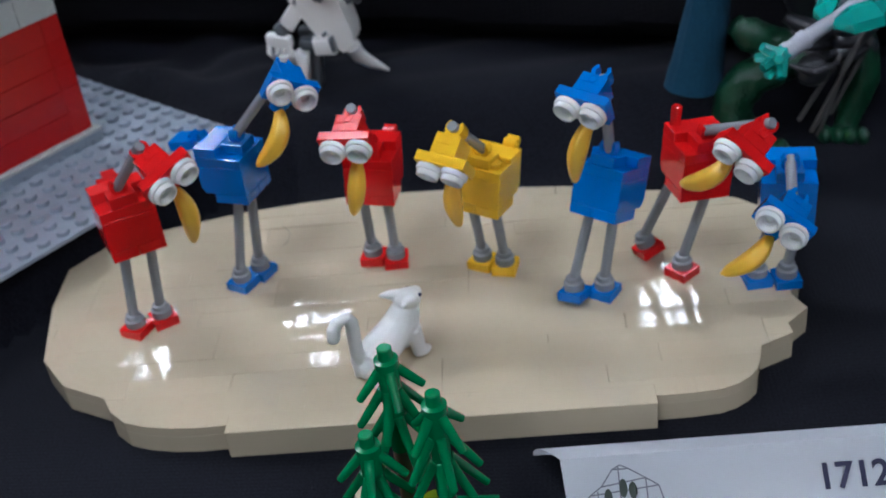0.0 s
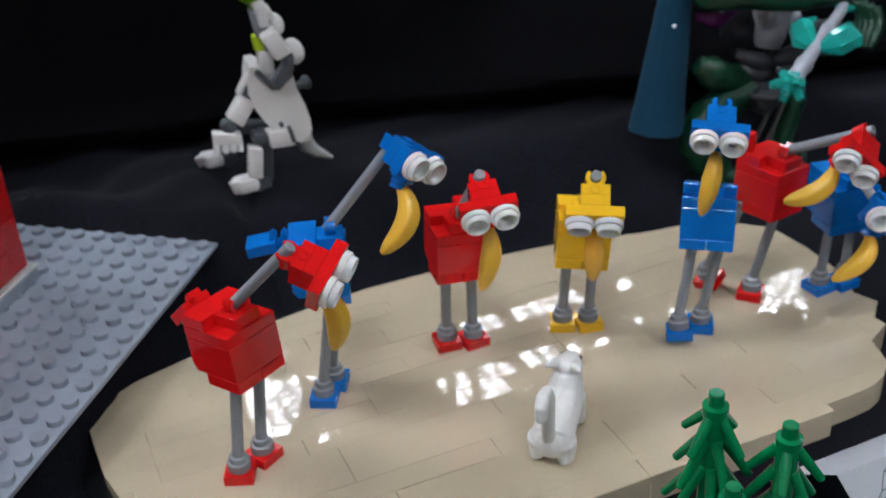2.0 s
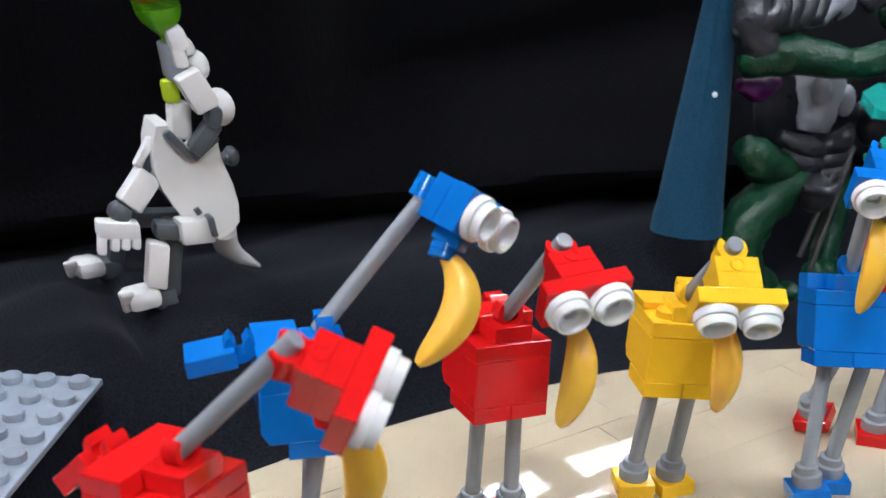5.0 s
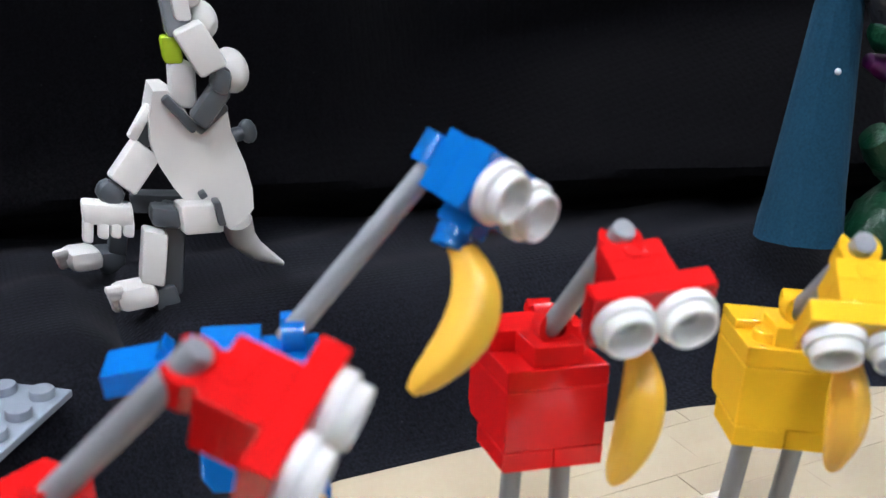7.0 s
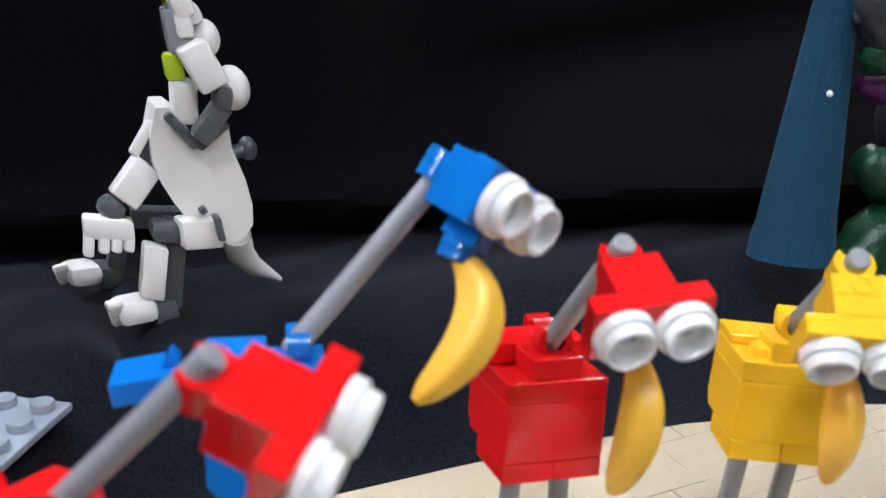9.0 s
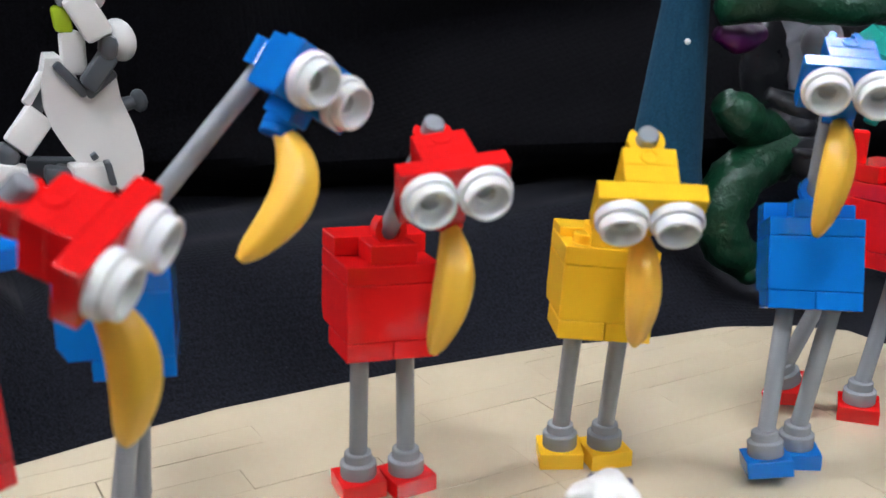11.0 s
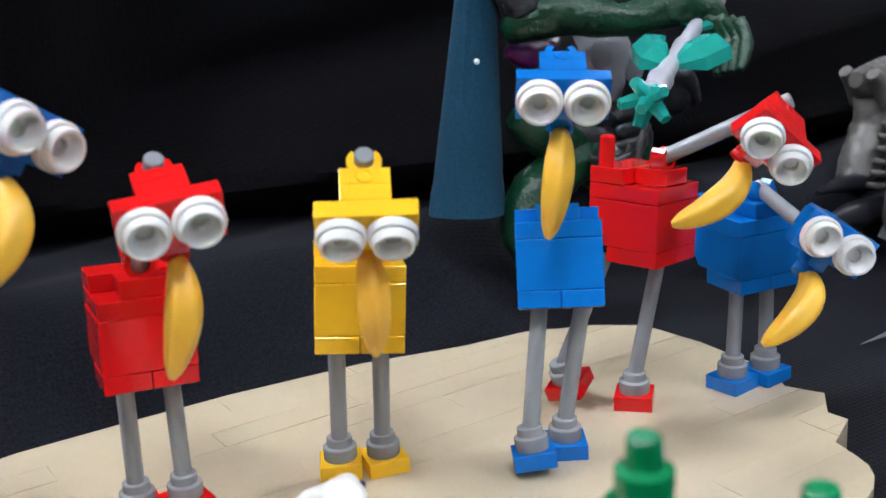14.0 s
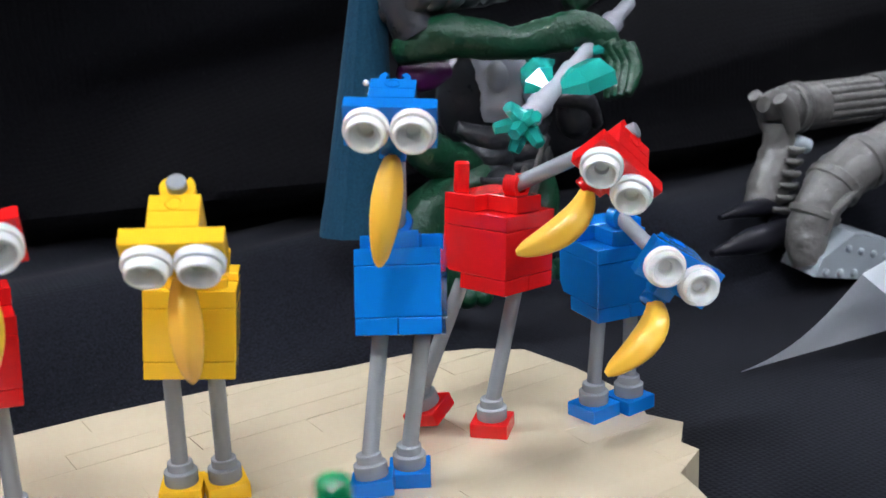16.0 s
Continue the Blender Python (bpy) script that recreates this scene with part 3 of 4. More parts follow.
def fuse(ob, voxel=0.00035, rounds=6):
    """Melts the overlapping lumps of a figurine into one skin."""
    r = ob.modifiers.new("fuse", "REMESH")
    r.mode, r.voxel_size, r.use_smooth_shade = "VOXEL", voxel, True
    k = ob.modifiers.new("soften", "SMOOTH")
    k.factor, k.iterations = 0.5, rounds


def cat():
    bm = bmesh.new()
    # local axes: x from tail to head, z up, origin on the slab under the body
    tube([(-7, 0, 8.5), (-3, 0, 10.4), (2, 0, 12.6), (6, 0, 16.0), (8.0, 0, 20.5)], [6.0, 6.2, 6.0, 5.4, 4.2], 16, bm)
    blob((-6.8, 0, 7.8), (5.2, 6.2, 6.2), bm)
    blob((8.8, 0, 22.6), (4.0, 4.3, 3.7), bm)
    blob((11.4, 0, 23.6), (2.5, 2.4, 2.0), bm)
    for s in (-1, 1):
        tube([(6.4, 3.0 * s, 13), (7.6, 3.3 * s, 7), (8.2, 3.4 * s, 1.5)], [3.1, 2.4, 2.1], 12, bm)
        blob((9.4, 3.4 * s, 1.5), (2.8, 2.1, 1.5), bm)
        tube([(-7, 3.6 * s, 8), (-6.4, 4.2 * s, 4.5), (-7.8, 4.2 * s, 1.7)], [3.8, 3.0, 2.4], 12, bm)
        blob((-6.8, 4.2 * s, 1.6), (3.4, 2.5, 1.6), bm)
        tube([(7.6, 2.6 * s, 23.8), (5.4, 3.9 * s, 25.2), (3.0, 5.2 * s, 25.9)], [2.2, 1.5, 0.5], 10, bm)
    tube([(-9.0, 0, 9), (-10.8, 0, 15), (-10.8, 0, 22), (-10.8, 0, 28), (-12.2, 0, 31.0), (-14.8, 0, 31.4), (-16.6, 0, 29.4), (-17.0, 0, 26.8)],
         [2.1, 2.0, 2.0, 2.0, 2.0, 2.1, 2.0, 1.8], 12, bm)
    blob((-17.0, 0, 26.2), (1.9, 1.9, 1.9), bm)
    M = pose(-0.0133, -0.0345, 0.001 * TOP, 0, 0, 49) @ Matrix.Diagonal((1.08, 0.95, 0.86, 1))
    ob = part("cat_figurine", bm, RUBBER_WHITE, None, m=M)
    tagged(ob, "small matt white cat figurine looking up", "figurine")
    fuse(ob)
    for s in (-1, 1):
        e = bmesh.new()
        blob((11.3, 2.8 * s, 23.9), (0.8, 0.6, 0.8), e, seg=10)
        q = part("cat_eye", e, INK, None, m=M)
        q.parent = ob


cat()

# ---- little trees on a green plate, in front of the base ----


def tree(x, y, height, turn, label):
    """A toy conifer: a green core with tiers of drooping round branches on a brown trunk."""
    root = thing("toy_tree", (0.001 * x, 0.001 * y, 0.0064), label, "toy tree", "toy conifers on the green plate")
    M = pose(0.001 * x, 0.001 * y, 0, 0, 0, turn)
    part("trunk", rod((0, 0, 6.4), (0, 0, height - 22), 2.2, 14), BROWN, root, "dark brown trunk", m=M)
    h = height
    part("core", lathe([(0, h - 32), (2.4, h - 32), (2.7, h - 10), (2.6, h - 6), (3.0, h - 5.6), (3.0, h - 3.6), (1.9, h - 3.2), (1.8, h - 0.3), (1.5, h), (0, h)], 18), GREEN, root, m=M)
    for tier, (z, n, reach, drop) in enumerate(((h - 6.5, 4, 8.0, 7.5), (h - 12.5, 5, 9.0, 11.0), (h - 20.5, 6, 11.0, 14.5))):
        for k in range(n):
            a = 2 * math.pi * (k + 0.35 * tier) / n
            c, s = math.cos(a), math.sin(a)
            part("branch", rod((1.8 * c, 1.8 * s, z), (reach * c, reach * s, z - drop), 1.35, 12, 0.3, r2=1.0), GREEN, root, m=M)
    return root


tree(-2.4, -90, 62.4, 20, "green plastic toy conifer, tallest of three, on a green plate")
tree(9.3, -101.3, 58, 50, "green plastic toy conifer standing on a green plate")
tree(-6.8, -105, 49.5, 5, "short green plastic toy conifer on a green plate")
base = thing("green_plate", (0.0, -0.103, 0), "small green toy plate under the little trees", "toy plate")
part("plate", box(-20, 20, -124, -84, 0.4, 6.4, 0.3), GREEN, base)
for i in range(5):
    for j in range(5):
        part("stud", lathe([(0, 6.4), (2.4, 6.4), (2.4, 7.9), (2.2, 8.1), (0, 8.1)], 16), GREEN, base, m=pose(-0.016 + 0.008 * i, -0.120 + 0.008 * j, 0))
bush = thing("toy_bush", (0.003, -0.094, 0.0064), "stack of lime green round toy pieces", "toy plant")
for k in range(3):
    part("disc", lathe([(0, 0), (3.8, 0), (4.0, 0.4), (4.0, 2.6), (3.7, 3.1), (0, 3.1)], 20), LIME, bush, m=pose(0.003 + 0.001 * k, -0.0945, 0.0064 + 0.0032 * k))
block = thing("tan_block", (-0.011, -0.087, 0.0064), "small tan toy brick on the green plate", "toy brick")
part("block_body", box(-16, -8, -94, -86, 6.4, 16, 0.25), TAN, block)

# ---- the number card ----


def fold_card():
    root = thing("number_card", (0.08, -0.105, 0.0), "white folded tent card with number and logo", "card")
    z1 = 23.0
    front = bmesh.new()
    quad = [(36.4, -88.5, z1), (128, -82.4, z1), (129.5, -112, 0.6), (41, -117.3, 0.6)]
    f = front.faces.new([front.verts.new(p) for p in quad])
    bmesh.ops.solidify(front, geom=[f], thickness=-0.3)
    part("front_panel", front, PAPER, root)
    back = bmesh.new()
    n = 8
    cols = []
    for k in range(n + 1):
        s = k / n
        cols.append([back.verts.new((36.4 - 8 * math.sin(math.pi * s / 2) * (1 - t) + 91.6 * t, -88.5 + 6.1 * t + 24 * s + (2 * math.sin(math.pi * s)), z1 * (1 - s) + 0.6 * s + 1.2 * math.sin(math.pi * s))) for t in (0, 0.3, 0.7, 1)])
    for a, b in zip(cols, cols[1:]):
        for q in range(3):
            back.faces.new((a[q], a[q + 1], b[q + 1], b[q]))
    bmesh.ops.solidify(back, geom=back.faces[:], thickness=0.3)
    part("back_panel", back, PAPER, root)
    o = Vector((36.4, -88.5, z1))
    u = (Vector((128, -82.4, z1)) - o).normalized()
    d = (Vector((41, -117.3, 0.6)) - o)
    v = -(d - u * d.dot(u)).normalized()
    w = u.cross(v)
    if w.z < 0:
        w = -w
    M = Matrix.Translation((o + w * 0.35) * 0.001) @ Matrix((u, v, w)).transposed().to_4x4()
    cu = bpy.data.curves.new("number", "FONT")
    cu.body, cu.size, cu.extrude, cu.offset = "1712", 0.0088, 0.00005, 0.00018
    txt = new("number", cu)
    me = bpy.data.meshes.new_from_object(txt)
    bpy.data.objects.remove(txt)
    me.materials.append(INK)
    num = new("number", me)
    num.parent = root
    num.matrix_local = Matrix.Translation(-root.location) @ M @ Matrix.Translation((0.0615, -0.0118, 0))
    num["label"] = "dark blue printed number"
    # logo: a wire roof over three dark trees and two bars of lettering
    def stroke(a, b, r, mat, name="logo_line"):
        bm = bmesh.new()
        a, b = Vector((*a, 0)), Vector((*b, 0))
        n = (b - a).normalized().cross(Vector((0, 0, 1))) * r
        bm.faces.new([bm.verts.new(p) for p in (a - n, b - n, b + n, a + n)])
        bmesh.ops.solidify(bm, geom=bm.faces[:], thickness=0.06)
        part(name, bm, mat, root, m=M)
    L0 = Vector((4.5, -14.5))
    for a, b in (((0, 2), (2, 5)), ((2, 5), (5, 7)), ((5, 7), (8, 11)), ((8, 11), (10, 12)), ((10, 12), (12, 11)), ((12, 11), (16, 8.5)), ((16, 8.5), (19, 6.5)), ((19, 6.5), (20, 2.5)),
                 ((0, 2), (20, 2.5)), ((2, 5), (19, 6.5)), ((5, 7), (16, 8.5)), ((8, 11), (12, 11)), ((9.5, 2), (9.5, 12)), ((16, 2.2), (16, 8.5)), ((4, 2), (4, 6))):
        stroke(L0 + Vector(a), L0 + Vector(b), 0.16, INK_GREY)
    for x, y, h in ((6.5, 2.2, 4.2), (10.3, 4.0, 4.6), (12.6, 3.6, 4.2)):
        bm = bmesh.new()
        ring = [bm.verts.new((L0.x + x + 1.0 * math.cos(2 * math.pi * k / 16), L0.y + y + h / 2 + h / 2 * math.sin(2 * math.pi * k / 16), 0.1)) for k in range(16)]
        bm.faces.new(ring)
        bmesh.ops.solidify(bm, geom=bm.faces[:], thickness=0.06)
        part("logo_tree", bm, INK_GREEN, root, m=M)
    for a, b in (((0, 0.2), (8, 0.4)), ((9, 0.4), (20, 0.8))):
        stroke(L0 + Vector(a), L0 + Vector(b), 0.8, INK, "lettering_bar")


fold_card()


def curled_card():
    root = thing("folded_card", (0.18, 0.0, 0.0), "blank white folded paper card standing on the cloth", "card")
    bm = bmesh.new()
    n = 10
    rows = []
    for k in range(n + 1):
        s = k / n
        a = Vector((157, 14, 0.6)).lerp(Vector((190.5, 5.6, 22)), s) - Vector((0, 0, 4.0 * math.sin(math.pi * s)))
        b = Vector((212, 12, 0.6)).lerp(Vector((240, 20, 22)), s)
        rows.append([bm.verts.new(a), bm.verts.new(a.lerp(b, 0.5)), bm.verts.new(b)])
    for p, q in zip(rows, rows[1:]):
        for j in range(2):
            bm.faces.new((p[j], p[j + 1], q[j + 1], q[j]))
    bmesh.ops.solidify(bm, geom=bm.faces[:], thickness=0.35)
    part("left_panel", bm, PAPER, root)
    bm = bmesh.new()
    f = bm.faces.new([bm.verts.new(p) for p in ((190.5, 5.6, 22.3), (240, 20, 22.3), (256, -14, 0.5), (204, -20, 0.5))])
    bmesh.ops.solidify(bm, geom=[f], thickness=0.35)
    part("right_panel", bm, PAPER, root)


curled_card()

# ---- grey baseplate with a red shop building on the shelf ----
PLATE_M = pose(0.001 * PLATE_CORNER[0], 0.001 * PLATE_CORNER[1], 0.001 * SHELF + 0.0005, 0, 0, PLATE_TURN)
ROOF_RED = plastic("shop_red_plastic", (0.50, 0.008, 0.008), rough=0.2)
SHOP_WHITE = plastic("shop_white_plastic", (0.50, 0.52, 0.49), rough=0.25)
NAVY = plastic("navy_plastic", (0.01, 0.03, 0.16), rough=0.25)
plate = thing("baseplate", (0.001 * PLATE_CORNER[0], 0.001 * PLATE_CORNER[1], 0.001 * SHELF), "light bluish grey studded toy baseplate on the cloth", "toy baseplate")
part("sheet", box(0, 256, 0, 256, 0, 1.6, 0.3), PLATE_GREY, plate, m=PLATE_M)
proto = lathe([(0, 1.6), (2.45, 1.6), (2.45, 3.0), (2.25, 3.3), (0, 3.3)], 18)
stud_ob = part("stud", proto, PLATE_GREY, plate, m=PLATE_M @ Matrix.Translation((0.004, 0.004, 0)))
rest = bmesh.new()
for i in range(32):
    for j in range(32):
        if (i, j) == (0, 0) or (i > 6 and j > 4):
            continue
        if i + j * 0.5 < 12.5 and j < 22:
            q = stud_ob.copy()
            scene.collection.objects.link(q)
            q.parent = plate
            q.location = (PLATE_M.to_3x3() @ Vector((0.008 * i, 0.008 * j, 0)))
        else:
            lathe([(2.45, 1.6), (2.45, 3.3), (0, 3.3)], 10, rest, Matrix.Translation((8 * i + 4, 8 * j + 4, 0)))
tagged(part("far_studs", rest, PLATE_GREY, plate, m=PLATE_M), kind="stuff")

shop = thing("toy_building", tuple(PLATE_M @ Vector((0.12, 0.12, 0.0035))), "red toy brick shop with white band and grey cap", "toy building")
X0, X1, Y0, Y1 = 52.2, 200.0, 33.9, 250.0
SHOP_M = PLATE_M @ Matrix.Translation((0, 0, -0.0068))


def ring_wall(z0, z1, grow, name, mat, label="", thick=8.0):
    bm = bmesh.new()
    a, b, c, d = X0 - grow, X1 + grow, Y0 - grow, Y1 + grow
    for q in ((a, b, c, c + thick), (a, b, d - thick, d), (a, a + thick, c + thick, d - thick), (b - thick, b, c + thick, d - thick)):
        box(*q, z0, z1, 0.2, bm, 1)
    part(name, bm, mat, shop, label, m=SHOP_M)


ring_wall(8.5, 12.6, 2.0, "plinth", PLATE_GREY, "grey plinth")
ring_wall(12.8, 14.2, 2.4, "sill_band", SHOP_WHITE, "thin white band")
for k in range(5):
    ring_wall(14.4 + 9.6 * k, 14.4 + 9.6 * (k + 1) - 0.004, 0.0, "wall_course", ROOF_RED)
for k in range(12):
    y = Y0 + 16 * k
    part("white_brick", box(X0 - 0.4, X0 + 7.6, y + 0.06, y + 15.94, 62.6, 73.6, 0.2), SHOP_WHITE, shop, m=SHOP_M)
for k in range(8):
    x = X0 + 8 + 16 * k
    part("white_brick", box(x + 0.06, x + 15.94, Y0 - 0.4, Y0 + 7.6, 62.6, 73.6, 0.2), SHOP_WHITE, shop, m=SHOP_M)
ring_wall(73.8, 76.8, 0.6, "cap", PLATE_GREY, "grey cap")
part("inner_floor", box(X0 + 8, X1 - 8, Y0 + 8, Y1 - 8, 60, 63, 0.2), SHOP_WHITE, shop, "pale floor behind the parapet", m=SHOP_M)
part("counter", box(X0 + 20, X0 + 36, Y0 + 50, Y0 + 70, 63.2, 76, 0.3), ROOF_RED, shop, "red block on the upper floor", m=SHOP_M)
part("upper_wall", box(X0 + 52, X1 - 10, Y0 + 20, Y1 - 20, 63.2, 144, 0.3), SHOP_WHITE, shop, "white upper storey", m=SHOP_M)
for k in range(3):
    part("upper_window", box(X0 + 51, X0 + 53, Y0 + 34 + 24 * k, Y0 + 52 + 24 * k, 82, 116, 0.3), NAVY, shop, "dark blue window", m=SHOP_M)
part("awning", box(X0 + 46, X0 + 52, Y0 + 22, Y1 - 22, 74, 78, 0.3), NAVY, shop, "dark blue ledge", m=SHOP_M)

# ---- white jointed creature tipping a bottle, on the shelf ----
CRE_M = Matrix(((0.8321, 0.0527, -0.0234, -0.01699), (-0.097, 0.8572, 0.0154, -0.01943), (-0.1091, -0.0128, 0.871, 0.00482), (0, 0, 0, 1)))


def slab_between(bm, a, b, w, d, mat, bevel=0.8):
    """A rounded bar of section w by d from a to b (mm)."""
    a, b = Vector(a) * 10, Vector(b) * 10
    n0 = len(bm.faces)
    h = (b - a).length
    made = bmesh.new()
    box(-w / 2, w / 2, -d / 2, d / 2, 0, h, bevel, made)
    m = axes_pose(a, b - a, (0, 1, 0.01))
    made.transform(m)
    me = bpy.data.meshes.new("tmp")
    made.to_mesh(me)
    made.free()
    bm.from_mesh(me)
    bpy.data.meshes.remove(me)
    bm.faces.ensure_lookup_table()
    for f in bm.faces[n0:]:
        f.material_index = mat


def paint(bm, n0, mat):
    bm.faces.ensure_lookup_table()
    for f in bm.faces[n0:]:
        f.material_index = mat


CREAM = plastic("creature_white_plastic", (0.74, 0.73, 0.70), rough=0.3, vary=0.08)


def creature():
    bm = bmesh.new()
    # trunk: a shield-like white hull
    hull = [(-57.8, 75.2), (-54.5, 75.6), (-51.6, 73.6), (-48.2, 66.2), (-44.1, 69.1), (-40.3, 73.2), (-39.8, 66.9), (-37.1, 59.3), (-35.6, 52.7), (-35.6, 47.2), (-37.7, 44.1), (-41.9, 41.1), (-44.5, 43.2), (-45.8, 46.3), (-51.9, 46.9), (-55.5, 52.0), (-58.4, 57.3), (-59.9, 62.6), (-59.5, 69.2)]
    n0 = len(bm.faces)
    ya, yb = 153, 171
    v0 = [bm.verts.new((x, ya + 2.5 * abs(z - 60) / 18, z)) for x, z in hull]
    v1 = [bm.verts.new((x, yb, z)) for x, z in hull]
    bm.faces.new(v0)
    bm.faces.new(v1[::-1])
    for k in range(len(hull)):
        bm.faces.new((v0[k], v1[k], v1[(k + 1) % len(hull)], v0[(k + 1) % len(hull)]))
    paint(bm, n0, 0)
    # dark collar in a V and the neck
    slab_between(bm, (-5.57, 15.30, 7.45), (-4.87, 15.30, 6.68), 2.7, 3.0, 1, 0.8)
    slab_between(bm, (-4.87, 15.30, 6.68), (-4.09, 15.30, 7.38), 2.9, 3.0, 1, 0.8)
    slab_between(bm, (-5.07, 15.70, 7.17), (-5.03, 15.70, 8.30), 6.6, 7.0, 0, 2.0)
    slab_between(bm, (-5.21, 15.60, 8.22), (-5.26, 15.60, 8.89), 4.8, 5.0, 3, 1.2)
    # head tipped back
    slab_between(bm, (-5.02, 15.55, 8.91), (-5.13, 15.55, 9.96), 6.2, 8.0, 2, 0.8)
    slab_between(bm, (-4.92, 15.45, 9.3), (-5.01, 15.45, 10.05), 4.4, 8.6, 0, 1.2)
    slab_between(bm, (-5.06, 15.15, 8.98), (-4.72, 15.15, 8.98), 3.0, 3.4, 1, 0.8)
    slab_between(bm, (-5.27, 15.40, 10.01), (-4.72, 15.40, 10.21), 7.3, 9.0, 0, 2.0)
    slab_between(bm, (-4.63, 15.50, 9.63), (-4.85, 15.50, 10.11), 4.8, 8.0, 0, 1.6)
    # raised arm
    slab_between(bm, (-4.91, 14.90, 9.22), (-4.36, 14.90, 8.24), 8.0, 7.0, 0, 1.2)
    slab_between(bm, (-4.43, 15.00, 8.07), (-3.97, 15.00, 7.97), 6.9, 7.0, 1, 2.0)
    slab_between(bm, (-4.14, 15.05, 7.88), (-4.85, 15.10, 6.92), 4.8, 6.0, 1, 1.2)
    # hanging arm
    slab_between(bm, (-5.62, 16.30, 7.02), (-6.27, 16.10, 6.03), 4.0, 6.0, 1, 0.8)
    slab_between(bm, (-5.86, 16.00, 7.10), (-6.42, 15.80, 6.26), 2.4, 4.0, 0, 0.8)
    slab_between(bm, (-6.07, 15.90, 6.05), (-6.82, 15.70, 5.10), 7.3, 7.0, 0, 1.0)
    slab_between(bm, (-6.89, 15.70, 5.14), (-7.30, 15.60, 4.69), 6.6, 7.0, 1, 2.4)
    slab_between(bm, (-7.84, 15.50, 4.48), (-6.61, 15.50, 4.44), 5.5, 6.0, 0, 1.0)
    slab_between(bm, (-7.70, 15.40, 4.39), (-7.80, 15.30, 3.73), 2.7, 3.2, 0, 0.9)
    slab_between(bm, (-7.33, 15.40, 4.38), (-7.42, 15.30, 3.84), 2.7, 3.2, 0, 0.9)
    slab_between(bm, (-7.03, 15.40, 4.37), (-7.11, 15.30, 3.87), 2.7, 3.2, 0, 0.9)
    slab_between(bm, (-6.73, 15.40, 4.36), (-6.80, 15.30, 3.90), 2.7, 3.2, 0, 0.9)
    # near leg
    slab_between(bm, (-5.52, 15.30, 4.46), (-4.47, 15.50, 4.52), 7.7, 7.0, 0, 1.0)
    slab_between(bm, (-6.55, 16.80, 4.41), (-5.13, 16.60, 4.51), 5.1, 6.0, 1, 0.8)
    slab_between(bm, (-4.61, 15.15, 4.68), (-4.42, 15.15, 4.71), 6.2, 5.0, 1, 0.5)
    slab_between(bm, (-4.95, 15.25, 5.04), (-4.78, 15.25, 5.15), 1.6, 3.0, 1, 0.4)
    slab_between(bm, (-5.54, 15.80, 4.69), (-5.89, 15.80, 2.33), 6.2, 6.0, 1, 1.2)
    slab_between(bm, (-5.80, 15.50, 4.72), (-5.84, 15.50, 4.18), 7.7, 7.0, 1, 1.6)
    slab_between(bm, (-6.13, 15.30, 4.14), (-6.36, 15.30, 2.74), 6.2, 6.0, 0, 0.9)
    slab_between(bm, (-7.37, 15.20, 2.32), (-6.27, 15.40, 2.50), 6.9, 9.0, 0, 2.6)
    slab_between(bm, (-6.45, 15.60, 2.20), (-5.78, 15.80, 2.32), 6.9, 9.0, 1, 1.6)
    slab_between(bm, (-7.11, 14.85, 2.70), (-7.56, 14.70, 2.68), 2.4, 2.4, 0, 1.0)
    slab_between(bm, (-7.14, 14.97, 2.52), (-7.51, 14.82, 2.48), 2.4, 2.4, 0, 1.0)
    slab_between(bm, (-7.18, 15.09, 2.34), (-7.46, 14.94, 2.27), 2.4, 2.4, 0, 1.0)
    slab_between(bm, (-7.21, 15.21, 2.15), (-7.40, 15.06, 2.07), 2.4, 2.4, 0, 1.0)
    # far leg
    slab_between(bm, (-8.40, 17.90, 2.39), (-7.47, 18.20, 2.45), 6.2, 10.0, 0, 2.6)
    slab_between(bm, (-7.57, 18.40, 2.26), (-6.87, 18.60, 2.24), 6.6, 9.0, 1, 1.6)
    slab_between(bm, (-6.71, 18.40, 3.91), (-7.00, 18.40, 2.48), 4.8, 6.0, 1, 0.8)
    slab_between(bm, (-8.28, 17.70, 2.70), (-8.69, 17.55, 2.61), 2.2, 2.4, 0, 1.0)
    slab_between(bm, (-8.28, 17.82, 2.56), (-8.65, 17.67, 2.47), 2.2, 2.4, 0, 1.0)
    slab_between(bm, (-8.28, 17.94, 2.41), (-8.62, 17.79, 2.32), 2.2, 2.4, 0, 1.0)
    slab_between(bm, (-8.28, 18.06, 2.27), (-8.58, 17.91, 2.17), 2.2, 2.4, 0, 1.0)
    n0 = len(bm.faces)
    blob((-44.2, 156, 93.2), (3.8, 4, 4.6), bm)
    blob((-38.2, 157, 81.5), (4.6, 4.5, 5.6), bm)
    paint(bm, n0, 0)
    # tail
    n0 = len(bm.faces)
    tube([(-39.2, 163, 42), (-37.7, 166, 36.2), (-33.5, 170, 31.2), (-25.6, 173, 26.6)], [4.4, 4.0, 3.0, 0.8], 14, bm)
    paint(bm, n0, 0)
    # knob on the back
    n0 = len(bm.faces)
    blob((-33.6, 166, 64.7), (2.5, 2.5, 3.2), bm, seg=10)
    tube([(-40, 164, 63), (-36, 165.5, 64), (-33.6, 166, 64.7)], [2.0, 1.8, 1.8], 10, bm)
    paint(bm, n0, 1)
    ob = part("creature_figure", bm, [CREAM, DARK_GREY, GREY, LIME], None, m=CRE_M)
    tagged(ob, "white and dark grey jointed plastic creature drinking from a bottle", "toy figure")


